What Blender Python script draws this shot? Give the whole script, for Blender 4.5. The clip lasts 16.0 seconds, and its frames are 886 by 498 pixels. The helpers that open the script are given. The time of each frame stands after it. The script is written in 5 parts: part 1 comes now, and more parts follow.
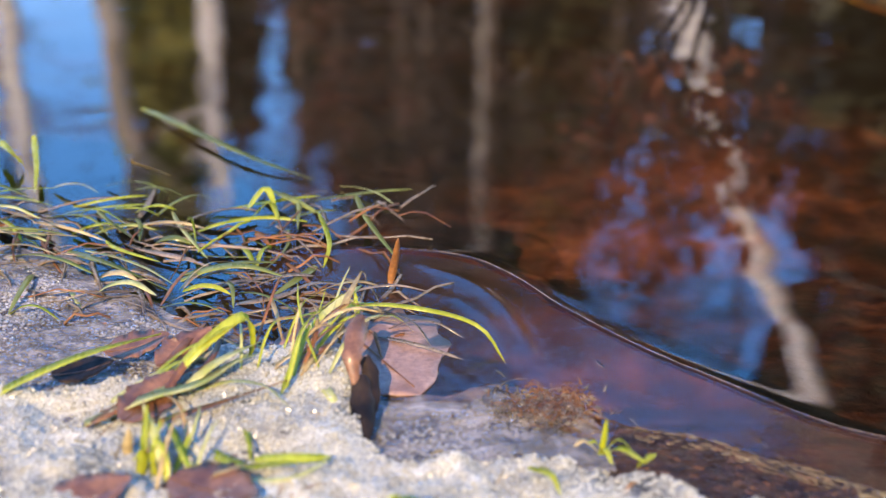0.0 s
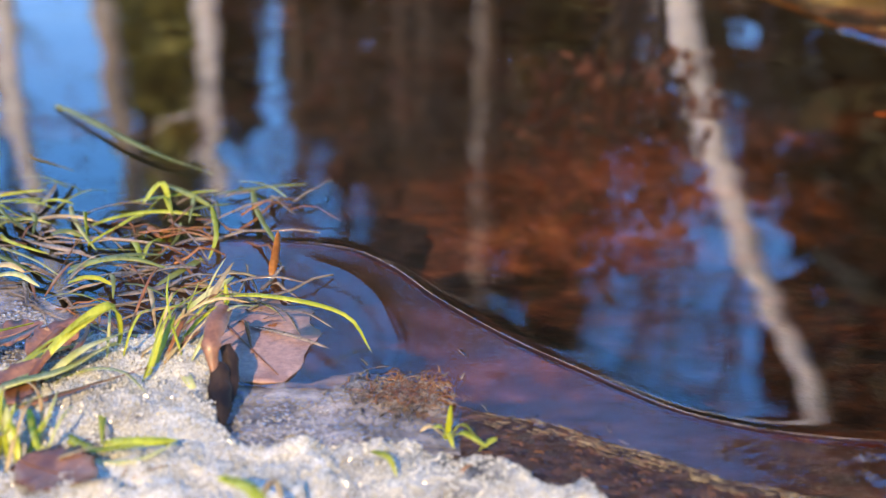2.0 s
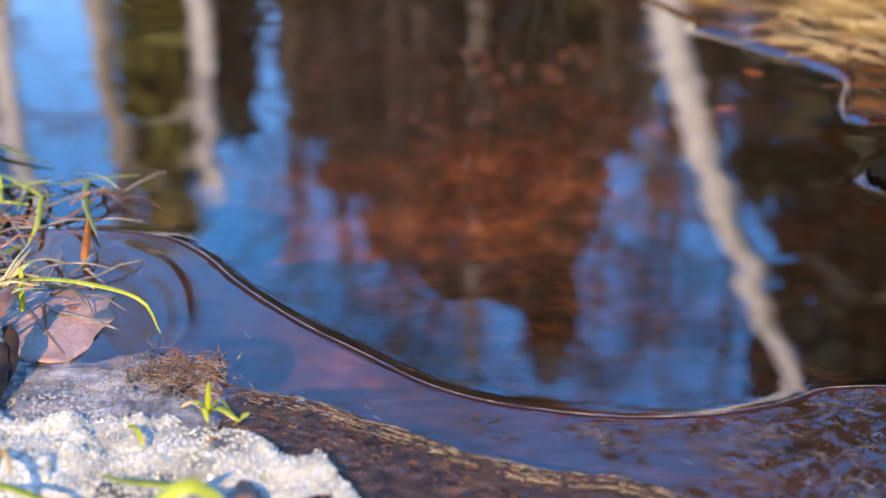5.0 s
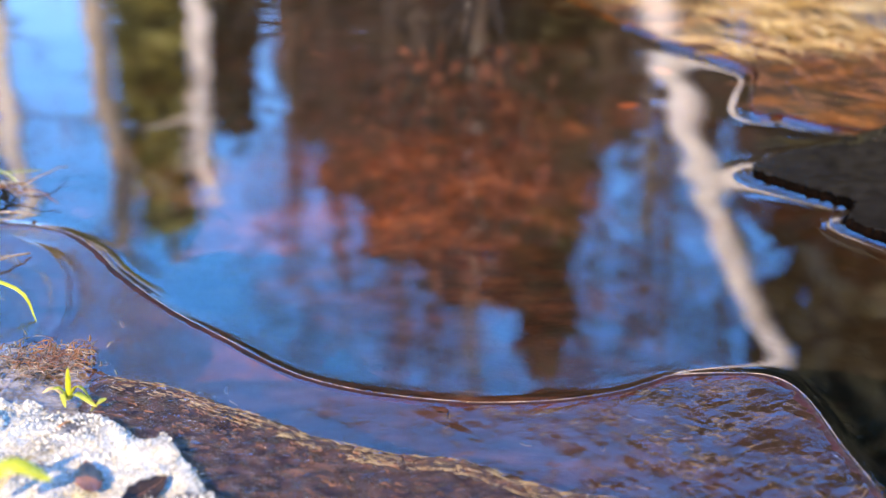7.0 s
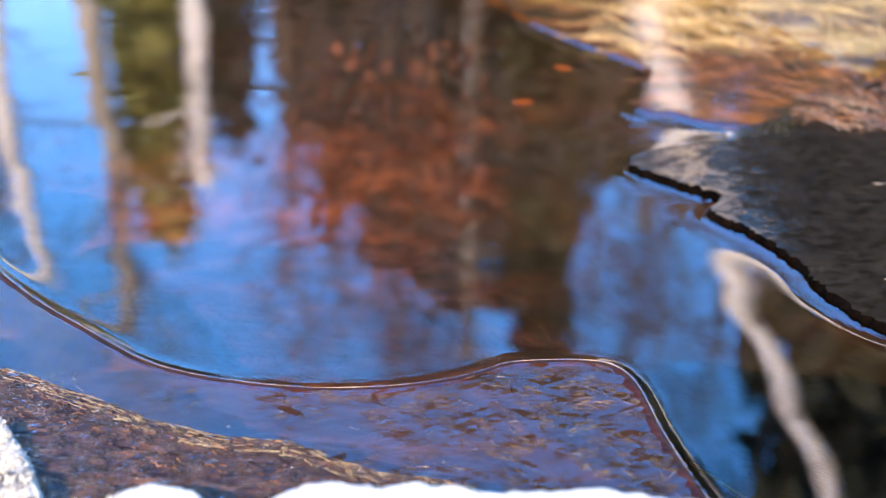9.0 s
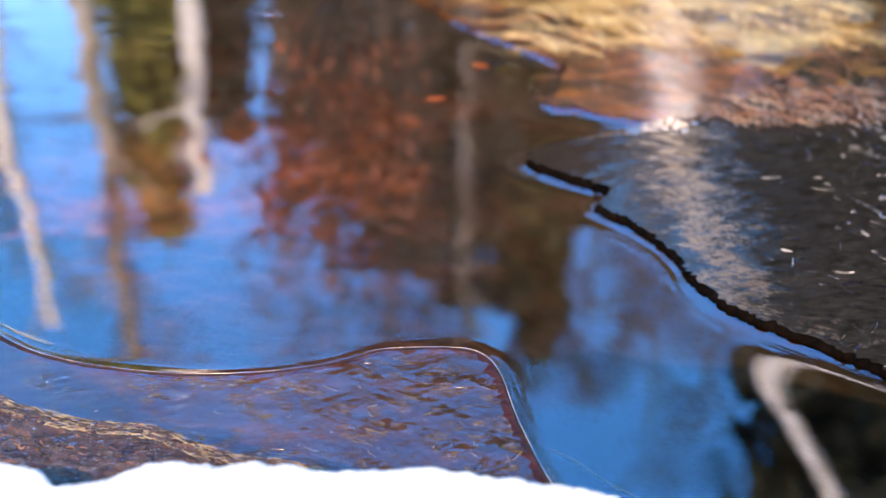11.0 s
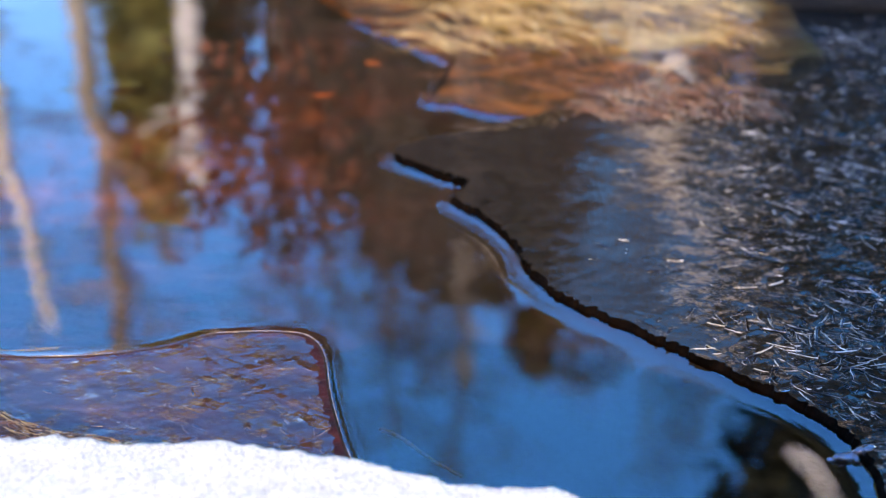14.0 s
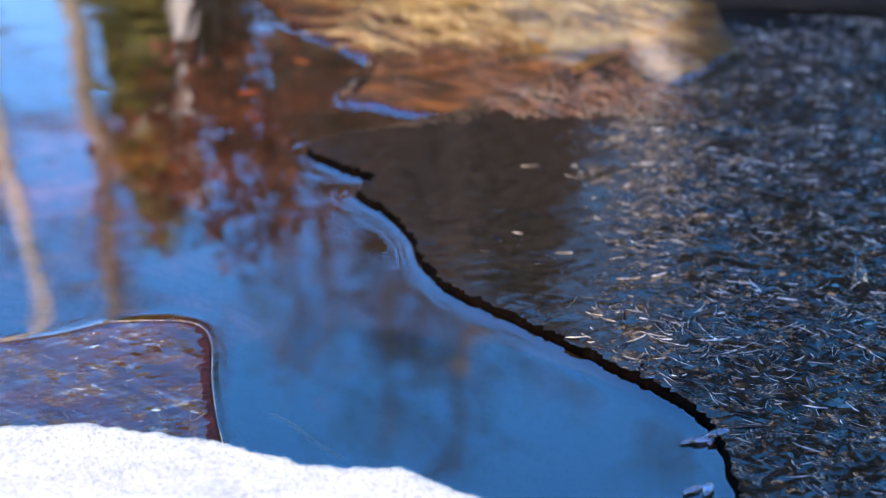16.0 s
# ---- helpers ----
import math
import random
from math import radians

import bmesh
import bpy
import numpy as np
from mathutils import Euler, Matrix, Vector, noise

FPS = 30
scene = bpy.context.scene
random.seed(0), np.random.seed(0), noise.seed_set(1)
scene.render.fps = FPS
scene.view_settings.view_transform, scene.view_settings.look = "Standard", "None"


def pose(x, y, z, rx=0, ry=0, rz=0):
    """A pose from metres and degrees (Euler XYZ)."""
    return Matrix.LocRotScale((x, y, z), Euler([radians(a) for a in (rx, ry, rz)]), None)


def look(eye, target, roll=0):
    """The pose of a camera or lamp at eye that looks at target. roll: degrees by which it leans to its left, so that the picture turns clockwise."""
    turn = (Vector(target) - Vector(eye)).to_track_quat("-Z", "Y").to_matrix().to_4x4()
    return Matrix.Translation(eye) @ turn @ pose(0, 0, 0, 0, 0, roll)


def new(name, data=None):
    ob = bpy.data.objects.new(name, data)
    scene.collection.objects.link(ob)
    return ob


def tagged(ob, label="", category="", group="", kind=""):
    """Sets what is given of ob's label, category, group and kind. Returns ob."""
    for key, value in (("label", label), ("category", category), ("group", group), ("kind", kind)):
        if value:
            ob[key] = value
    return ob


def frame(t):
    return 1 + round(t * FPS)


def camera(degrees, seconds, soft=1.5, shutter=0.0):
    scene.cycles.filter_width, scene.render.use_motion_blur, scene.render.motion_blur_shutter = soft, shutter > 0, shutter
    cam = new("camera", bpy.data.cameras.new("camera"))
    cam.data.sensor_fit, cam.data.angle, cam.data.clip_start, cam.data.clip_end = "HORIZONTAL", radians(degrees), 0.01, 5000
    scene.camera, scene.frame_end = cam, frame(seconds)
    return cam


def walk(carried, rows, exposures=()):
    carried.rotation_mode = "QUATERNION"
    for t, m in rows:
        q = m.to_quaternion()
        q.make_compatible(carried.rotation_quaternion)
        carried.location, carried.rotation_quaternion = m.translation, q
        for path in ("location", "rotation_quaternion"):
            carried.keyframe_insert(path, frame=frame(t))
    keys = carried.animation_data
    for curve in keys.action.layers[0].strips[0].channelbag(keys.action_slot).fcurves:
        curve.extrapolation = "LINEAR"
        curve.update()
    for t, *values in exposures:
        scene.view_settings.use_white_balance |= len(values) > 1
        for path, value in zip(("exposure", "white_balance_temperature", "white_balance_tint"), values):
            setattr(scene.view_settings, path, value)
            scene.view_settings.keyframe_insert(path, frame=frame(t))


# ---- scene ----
# The camera slides sideways along a low rail and looks down on the frozen edge of a pond.
cam = camera(35.49, 16.0, soft=1.2)
cam.data.dof.use_dof = True
cam.data.dof.focus_distance = 0.575
cam.data.dof.aperture_fstop = 7.2
PATH = [
    (0.0, 0.0, 0.0, 0.28), (0.5, 0.0138, -0.0037, 0.281), (1.0, 0.0248, -0.0074, 0.282), (1.5, 0.0406, -0.0112, 0.2829),
    (2.0, 0.0532, -0.0151, 0.2838), (2.5, 0.0684, -0.0191, 0.2847), (3.0, 0.0824, -0.0231, 0.2857), (3.5, 0.0974, -0.0273, 0.2866),
    (4.0, 0.1118, -0.0314, 0.2875), (6.5, 0.187, -0.0522, 0.2925), (7.0, 0.1995, -0.0563, 0.2936), (7.5, 0.2154, -0.0605, 0.2946),
    (8.0, 0.2317, -0.0648, 0.2955), (8.5, 0.2464, -0.0691, 0.2965), (9.0, 0.2641, -0.0734, 0.2975), (11.5, 0.3325, -0.0952, 0.3028),
    (12.0, 0.3462, -0.0995, 0.304), (12.5, 0.3579, -0.1039, 0.3052), (13.0, 0.3696, -0.1084, 0.3065), (13.5, 0.3817, -0.113, 0.3077),
    (14.0, 0.3948, -0.1176, 0.309), (14.5, 0.4071, -0.1223, 0.3102), (15.0, 0.4225, -0.127, 0.3114), (15.5, 0.4362, -0.1316, 0.3126),
    (16.0, 0.4474, -0.1362, 0.3139),
]
EV = 0.58
walk(cam, [(t, pose(x, y, z, 90 - 26.22, 0, 0)) for t, x, y, z in PATH], [(t, EV + e, k, 20) for t, e, k in ((0.0, -0.36, 12600), (4.0, -0.30, 12600), (6.5, 0.18, 12200), (9.0, 0.43, 12000), (11.5, 0.35, 11900), (14.0, 0.02, 11800), (16.0, -0.02, 11600))])

# ---- light: clear winter sky, sun behind the camera and a little to its left ----
SUN_EL, SUN_AZ = radians(36), radians(189.7)
sun_dir = Vector((math.sin(SUN_AZ) * math.cos(SUN_EL), math.cos(SUN_AZ) * math.cos(SUN_EL), math.sin(SUN_EL)))
world = bpy.data.worlds.new("sky")
scene.world = world
world.use_nodes = True
wn = world.node_tree
sky = wn.nodes.new("ShaderNodeTexSky")
sky.sky_type = "NISHITA"
sky.sun_disc = False
sky.sun_elevation, sky.sun_rotation = SUN_EL, SUN_AZ
sky.air_density, sky.dust_density, sky.ozone_density = 1.25, 0.5, 3.5
vivid = wn.nodes.new("ShaderNodeHueSaturation")
vivid.inputs["Saturation"].default_value = 1.5
wn.links.new(sky.outputs[0], vivid.inputs["Color"])
tint = wn.nodes.new("ShaderNodeMix")
tint.data_type, tint.blend_type = "RGBA", "MULTIPLY"
tint.inputs["Factor"].default_value = 1.0
tint.inputs["B"].default_value = (0.84, 0.82, 1.19, 1)
wn.links.new(vivid.outputs[0], tint.inputs["A"])
wn.links.new(tint.outputs["Result"], wn.nodes["Background"].inputs[0])
wn.nodes["Background"].inputs[1].default_value = 0.72
sun = new("sun", bpy.data.lights.new("sun", "SUN"))
sun.data.energy, sun.data.angle, sun.data.color = 5.0, radians(0.55), (1.0, 0.945, 0.74)
sun.matrix_world = look(sun_dir * 30, (0, 0, 0))


# ---- materials ----
def node(nt, kind, **values):
    n = nt.nodes.new(kind)
    for key, value in values.items():
        n.inputs[key.replace("_", " ")].default_value = value
    return n


def noise_tex(nt, scale, detail=4.0, stretch=(1, 1, 1), turn=0.0, rough=0.55):
    geo = nt.nodes.new("ShaderNodeNewGeometry")
    mp = nt.nodes.new("ShaderNodeMapping")
    mp.inputs["Scale"].default_value = stretch
    mp.inputs["Rotation"].default_value = (0, 0, turn)
    nt.links.new(geo.outputs["Position"], mp.inputs["Vector"])
    n = node(nt, "ShaderNodeTexNoise", Scale=scale, Detail=detail, Roughness=rough)
    nt.links.new(mp.outputs[0], n.inputs["Vector"])
    return n


def ramp(nt, source, stops):
    r = nt.nodes.new("ShaderNodeValToRGB")
    el = r.color_ramp.elements
    while len(el) < len(stops):
        el.new(0.5)
    for e, (at, c) in zip(el, stops):
        e.position, e.color = at, (*c, 1) if len(c) == 3 else c
    nt.links.new(source, r.inputs[0])
    return r


def material(name):
    m = bpy.data.materials.new(name)
    m.use_nodes = True
    m.node_tree.nodes.remove(m.node_tree.nodes["Principled BSDF"])
    return m, m.node_tree, m.node_tree.nodes["Material Output"]


def surface(name, stops, scale, fine, rough=0.6, bump=0.3, depth=0.001, stretch=(1, 1, 1), turn=0.0, spec=0.5, shift=0.0, through_light=0.0, coat=0.0, grain=(0.65, 1.3), drift=None):
    """A rough natural surface: colours by broad noise, grain and relief by fine noise, and a random shift for each object."""
    m, nt, out = material(name)
    p = nt.nodes.new("ShaderNodeBsdfPrincipled")
    big = noise_tex(nt, scale, 5.0, stretch, turn)
    small = noise_tex(nt, fine, 6.0, stretch, turn, 0.65)
    col = ramp(nt, big.outputs[0], stops)
    colour = col.outputs[0]
    if drift:
        heaps, leaf_stops = drift
        geo = nt.nodes.new("ShaderNodeNewGeometry")
        away = None
        for cx, cy, rx, ry in heaps:
            mp = nt.nodes.new("ShaderNodeMapping")
            mp.vector_type = "TEXTURE"
            mp.inputs["Location"].default_value = (cx, cy, -0.2)
            mp.inputs["Rotation"].default_value = (0, 0, -0.6)
            mp.inputs["Scale"].default_value = (rx, ry, 1)
            nt.links.new(geo.outputs["Position"], mp.inputs["Vector"])
            far_off = nt.nodes.new("ShaderNodeVectorMath")
            far_off.operation = "LENGTH"
            nt.links.new(mp.outputs[0], far_off.inputs[0])
            if away is None:
                away = far_off.outputs["Value"]
            else:
                least = nt.nodes.new("ShaderNodeMath")
                least.operation = "MINIMUM"
                nt.links.new(away, least.inputs[0])
                nt.links.new(far_off.outputs["Value"], least.inputs[1])
                away = least.outputs[0]
        torn = noise_tex(nt, 13, 6.0)
        sum_ = nt.nodes.new("ShaderNodeMath")
        sum_.operation = "MULTIPLY_ADD"
        sum_.inputs[1].default_value = 2.2
        nt.links.new(torn.outputs[0], sum_.inputs[0])
        nt.links.new(away, sum_.inputs[2])
        amount = node(nt, "ShaderNodeMapRange", From_Min=1.3, From_Max=2.4, To_Min=1.0, To_Max=0.0)
        nt.links.new(sum_.outputs[0], amount.inputs["Value"])
        mottled = noise_tex(nt, 38, 6.0, (1, 1, 1), 0.0, 0.6)
        leafy = ramp(nt, mottled.outputs[0], leaf_stops)
        both = nt.nodes.new("ShaderNodeMix")
        both.data_type = "RGBA"
        nt.links.new(amount.outputs[0], both.inputs["Factor"])
        nt.links.new(colour, both.inputs["A"])
        nt.links.new(leafy.outputs[0], both.inputs["B"])
        colour = both.outputs["Result"]
    val = nt.nodes.new("ShaderNodeHueSaturation")
    mr = node(nt, "ShaderNodeMapRange", From_Min=0.3, From_Max=0.7, To_Min=grain[0], To_Max=grain[1])
    nt.links.new(small.outputs[0], mr.inputs["Value"])
    nt.links.new(colour, val.inputs["Color"])
    if shift:
        info = nt.nodes.new("ShaderNodeObjectInfo")
        isl = nt.nodes.new("ShaderNodeNewGeometry")
        add = nt.nodes.new("ShaderNodeMath")
        nt.links.new(info.outputs["Random"], add.inputs[0])
        nt.links.new(isl.outputs["Random Per Island"], add.inputs[1])
        var = node(nt, "ShaderNodeMapRange", From_Min=0.0, From_Max=2.0, To_Min=1 - shift, To_Max=1 + shift)
        nt.links.new(add.outputs[0], var.inputs["Value"])
        mul = nt.nodes.new("ShaderNodeMath")
        mul.operation = "MULTIPLY"
        nt.links.new(mr.outputs[0], mul.inputs[0])
        nt.links.new(var.outputs[0], mul.inputs[1])
        nt.links.new(mul.outputs[0], val.inputs["Value"])
    else:
        nt.links.new(mr.outputs[0], val.inputs["Value"])
    nt.links.new(val.outputs[0], p.inputs["Base Color"])
    rr = node(nt, "ShaderNodeMapRange", From_Min=0.3, From_Max=0.7, To_Min=max(0.02, rough - 0.15), To_Max=min(1, rough + 0.15))
    nt.links.new(small.outputs[0], rr.inputs["Value"])
    nt.links.new(rr.outputs[0], p.inputs["Roughness"])
    p.inputs["Specular IOR Level"].default_value = spec
    p.inputs["Coat Weight"].default_value = coat
    p.inputs["Coat Roughness"].default_value = 0.12
    b = node(nt, "ShaderNodeBump", Strength=bump, Distance=depth)
    nt.links.new(small.outputs[0], b.inputs["Height"])
    nt.links.new(b.outputs[0], p.inputs["Normal"])
    last = p.outputs[0]
    if through_light:
        tr = nt.nodes.new("ShaderNodeBsdfTranslucent")
        nt.links.new(val.outputs[0], tr.inputs["Color"])
        mx = node(nt, "ShaderNodeMixShader", Fac=through_light)
        nt.links.new(p.outputs[0], mx.inputs[1])
        nt.links.new(tr.outputs[0], mx.inputs[2])
        last = mx.outputs[0]
    nt.links.new(last, out.inputs[0])
    return m


def facets(nt, layers, start=None, patchy=None, ridge=0.0):
    """Normals of flat crystal facets: long cells, laid several ways, each tilted by chance; in patches where a noise says so."""
    geo = nt.nodes.new("ShaderNodeNewGeometry")
    last = start or geo.outputs["Normal"]
    warp = noise_tex(nt, 55.0, 3.0)
    off = nt.nodes.new("ShaderNodeVectorMath")
    off.operation = "MULTIPLY_ADD"
    off.inputs[1].default_value = (0.0025, 0.0025, 0)
    nt.links.new(warp.outputs["Color"], off.inputs[0])
    nt.links.new(geo.outputs["Position"], off.inputs[2])
    for scale, stretch, turn, tilt in layers:
        mp = nt.nodes.new("ShaderNodeMapping")
        mp.inputs["Scale"].default_value = (1, stretch, 0.001)
        turn_first = nt.nodes.new("ShaderNodeMapping")
        turn_first.inputs["Rotation"].default_value = (0, 0, turn)
        nt.links.new(off.outputs[0], turn_first.inputs["Vector"])
        nt.links.new(turn_first.outputs[0], mp.inputs["Vector"])
        cell = node(nt, "ShaderNodeTexVoronoi", Scale=scale, Randomness=1.0)
        nt.links.new(mp.outputs[0], cell.inputs["Vector"])
        mid = nt.nodes.new("ShaderNodeVectorMath")
        mid.operation = "SUBTRACT"
        mid.inputs[1].default_value = (0.5, 0.5, 0.5)
        nt.links.new(cell.outputs["Color"], mid.inputs[0])
        size = nt.nodes.new("ShaderNodeVectorMath")
        size.operation = "MULTIPLY"
        size.inputs[1].default_value = (tilt, tilt, 0)
        nt.links.new(mid.outputs[0], size.inputs[0])
        piece = size.outputs[0]
        if ridge:
            rim = node(nt, "ShaderNodeTexVoronoi", Scale=scale, Randomness=1.0)
            rim.feature = "DISTANCE_TO_EDGE"
            nt.links.new(mp.outputs[0], rim.inputs["Vector"])
            high = node(nt, "ShaderNodeMapRange", From_Min=0.0, From_Max=0.10, To_Min=1.0, To_Max=0.0)
            nt.links.new(rim.outputs["Distance"], high.inputs["Value"])
            some = noise_tex(nt, 120.0, 2.0)
            keep = node(nt, "ShaderNodeMapRange", From_Min=0.50, From_Max=0.62, To_Min=0.0, To_Max=ridge)
            nt.links.new(some.outputs[0], keep.inputs["Value"])
            stand = node(nt, "ShaderNodeBump", Distance=0.0007)
            grow = nt.nodes.new("ShaderNodeMath")
            grow.operation = "MULTIPLY"
            nt.links.new(keep.outputs[0], grow.inputs[0])
            nt.links.new(patchy, grow.inputs[1])
            nt.links.new(grow.outputs[0], stand.inputs["Strength"])
            nt.links.new(high.outputs[0], stand.inputs["Height"])
            nt.links.new(last, stand.inputs["Normal"])
            last = stand.outputs[0]
        if patchy:
            part_of = nt.nodes.new("ShaderNodeVectorMath")
            part_of.operation = "SCALE"
            nt.links.new(piece, part_of.inputs[0])
            nt.links.new(patchy, part_of.inputs["Scale"])
            piece = part_of.outputs[0]
        add = nt.nodes.new("ShaderNodeVectorMath")
        nt.links.new(last, add.inputs[0])
        nt.links.new(piece, add.inputs[1])
        last = add.outputs[0]
    unit = nt.nodes.new("ShaderNodeVectorMath")
    unit.operation = "NORMALIZE"
    nt.links.new(last, unit.inputs[0])
    return unit.outputs[0]


def clear_sheet(name, tint, ior, gloss_rough, body=None, body_amount=0.0, fine=0.0, bump=0.0, depth=0.0005, stretch=(1, 1, 1), body_scale=30.0, second=None, bend=1.02, lines=0.0):
    """Water or clear ice: gloss by Fresnel over a tinted clear body, with milky or dark matter in it."""
    m, nt, out = material(name)
    gl = node(nt, "ShaderNodeBsdfGlossy", Roughness=gloss_rough)
    fr = node(nt, "ShaderNodeFresnel", IOR=ior)
    base = node(nt, "ShaderNodeBsdfRefraction", Color=(*tint, 1), Roughness=0.0, IOR=bend)
    under = base.outputs[0]
    if body:
        df = nt.nodes.new("ShaderNodeBsdfDiffuse")
        n = noise_tex(nt, body_scale, 5.0, stretch)
        c = ramp(nt, n.outputs[0], [(0.35, body[0]), (0.65, body[1])])
        nt.links.new(c.outputs[0], df.inputs[0])
        mx = node(nt, "ShaderNodeMixShader", Fac=body_amount)
        if body_amount < 0.99:
            cl = noise_tex(nt, body_scale * 0.4, 6.0, stretch)
            mr = node(nt, "ShaderNodeMapRange", From_Min=0.35, From_Max=0.7, To_Min=body_amount * 0.4, To_Max=min(1, body_amount * 1.6))
            nt.links.new(cl.outputs[0], mr.inputs["Value"])
            nt.links.new(mr.outputs[0], mx.inputs[0])
        nt.links.new(under, mx.inputs[1])
        nt.links.new(df.outputs[0], mx.inputs[2])
        under = mx.outputs[0]
    if bump:
        n = noise_tex(nt, fine, 5.0, stretch)
        b = node(nt, "ShaderNodeBump", Strength=bump, Distance=depth)
        nt.links.new(n.outputs[0], b.inputs["Height"])
        last = b
        if second:
            n2 = noise_tex(nt, second[0], 3.0, second[2])
            b2 = node(nt, "ShaderNodeBump", Strength=second[1], Distance=depth)
            nt.links.new(n2.outputs[0], b2.inputs["Height"])
            nt.links.new(b.outputs[0], b2.inputs["Normal"])
            last = b2
        if lines:
            some = noise_tex(nt, 32.0, 4.0)
            geo = nt.nodes.new("ShaderNodeNewGeometry")
            split = nt.nodes.new("ShaderNodeSeparateXYZ")
            nt.links.new(geo.outputs["Position"], split.inputs[0])
            along = nt.nodes.new("ShaderNodeMath")
            along.operation = "MULTIPLY_ADD"
            along.inputs[1].default_value = 0.6
            nt.links.new(some.outputs[0], along.inputs[0])
            nt.links.new(split.outputs[0], along.inputs[2])
            where = node(nt, "ShaderNodeMapRange", From_Min=0.46, From_Max=0.62, To_Min=0.0, To_Max=1.0)
            nt.links.new(along.outputs[0], where.inputs["Value"])
            shaped = facets(nt, [(44, 6.5, 0.6, lines), (54, 6.5, -0.5, lines), (70, 6.0, 0.1, lines * 0.5)], last.outputs[0], where.outputs[0], 0.5)
        else:
            shaped = last.outputs[0]
        nt.links.new(shaped, gl.inputs["Normal"])
        if body:
            nt.links.new(shaped, df.inputs["Normal"])
        nt.links.new(shaped, fr.inputs["Normal"])
    mix = nt.nodes.new("ShaderNodeMixShader")
    nt.links.new(fr.outputs[0], mix.inputs[0])
    nt.links.new(under, mix.inputs[1])
    nt.links.new(gl.outputs[0], mix.inputs[2])
    nt.links.new(mix.outputs[0], out.inputs[0])
    return m


GLOSS = 2.2
M_WATER = clear_sheet("pond_water", (0.90, 0.72, 0.58), GLOSS, 0.0, bend=1.33)
M_ICE = clear_sheet("clear_ice", (0.90, 0.72, 0.60), 1.9, 0.012, ((0.09, 0.022, 0.014), (0.26, 0.10, 0.07)), 0.10, 330.0, 0.085, 0.0007, (1, 2.2, 1), 46.0, (75.0, 0.14, (1, 1.4, 1)), lines=0.21)


def crystal_ice():
    """Dark rough ice: smooth towards its tip, farther in cut into crystal facets that mirror wood and sky."""
    m, nt, out = material("rough_black_ice")
    geo = nt.nodes.new("ShaderNodeNewGeometry")
    axis = nt.nodes.new("ShaderNodeVectorMath")
    axis.operation = "DOT_PRODUCT"
    axis.inputs[1].default_value = (1.0, -0.25, 0)
    nt.links.new(geo.outputs["Position"], axis.inputs[0])
    patch = noise_tex(nt, 24, 4.0)
    inland = nt.nodes.new("ShaderNodeMath")
    inland.operation = "MULTIPLY_ADD"
    inland.inputs[1].default_value = 0.14
    nt.links.new(patch.outputs[0], inland.inputs[0])
    nt.links.new(axis.outputs["Value"], inland.inputs[2])
    grown = node(nt, "ShaderNodeMapRange", From_Min=0.45, From_Max=0.64, To_Min=0.05, To_Max=1.0)
    nt.links.new(inland.outputs[0], grown.inputs["Value"])
    wav = noise_tex(nt, 60, 4.0, (1, 2.0, 1))
    b2 = node(nt, "ShaderNodeBump", Strength=0.05, Distance=0.0012)
    nt.links.new(wav.outputs[0], b2.inputs["Height"])
    fine = noise_tex(nt, 500, 3.0)
    b3 = node(nt, "ShaderNodeBump", Strength=0.07, Distance=0.0004)
    nt.links.new(fine.outputs[0], b3.inputs["Height"])
    nt.links.new(b2.outputs[0], b3.inputs["Normal"])
    normal = facets(nt, [(46, 5.0, 0.42, 0.32), (58, 5.0, -0.55, 0.32), (110, 3.0, 1.4, 0.14)], b3.outputs[0], grown.outputs[0], 0.6)
    cells = noise_tex(nt, 140, 4.0, (1, 2.0, 1))
    body = ramp(nt, cells.outputs[0], [(0.35, (0.0045, 0.004, 0.0033)), (0.7, (0.020, 0.017, 0.014))])
    df = nt.nodes.new("ShaderNodeBsdfDiffuse")
    nt.links.new(body.outputs[0], df.inputs[0])
    gl = node(nt, "ShaderNodeBsdfGlossy", Roughness=0.06)
    gl.inputs["Color"].default_value = (0.90, 0.78, 0.68, 1)
    fr = node(nt, "ShaderNodeFresnel", IOR=1.68)
    mx = nt.nodes.new("ShaderNodeMixShader")
    nt.links.new(normal, gl.inputs["Normal"])
    nt.links.new(normal, fr.inputs["Normal"])
    nt.links.new(fr.outputs[0], mx.inputs[0])
    nt.links.new(df.outputs[0], mx.inputs[1])
    nt.links.new(gl.outputs[0], mx.inputs[2])
    nt.links.new(mx.outputs[0], out.inputs[0])
    return m


M_ICE_DARK = crystal_ice()
M_ICE_BACK = clear_sheet("glazed_back_ice", (0.97, 0.95, 0.93), 2.4, 0.06, ((0.2, 0.12, 0.07), (0.4, 0.32, 0.24)), 0.03, 150.0, 0.03, 0.0012, (1, 1.6, 1), 20.0)
M_ICE_EDGE = surface("ice_edge", [(0.35, (0.010, 0.002, 0.0015)), (0.65, (0.060, 0.009, 0.005))], 90, 600, 0.5, 0.5, 0.0006, spec=0.15)
M_RIM = surface("sunlit_ice_rim", [(0.35, (0.10, 0.065, 0.045)), (0.65, (0.34, 0.26, 0.19))], 40, 500, 0.25, 0.2, 0.0003, spec=0.8)
# near black and dull: shade on the broken wall is part of the colour
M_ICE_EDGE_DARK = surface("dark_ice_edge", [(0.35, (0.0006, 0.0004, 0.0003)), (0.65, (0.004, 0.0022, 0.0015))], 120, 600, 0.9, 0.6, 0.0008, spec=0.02)
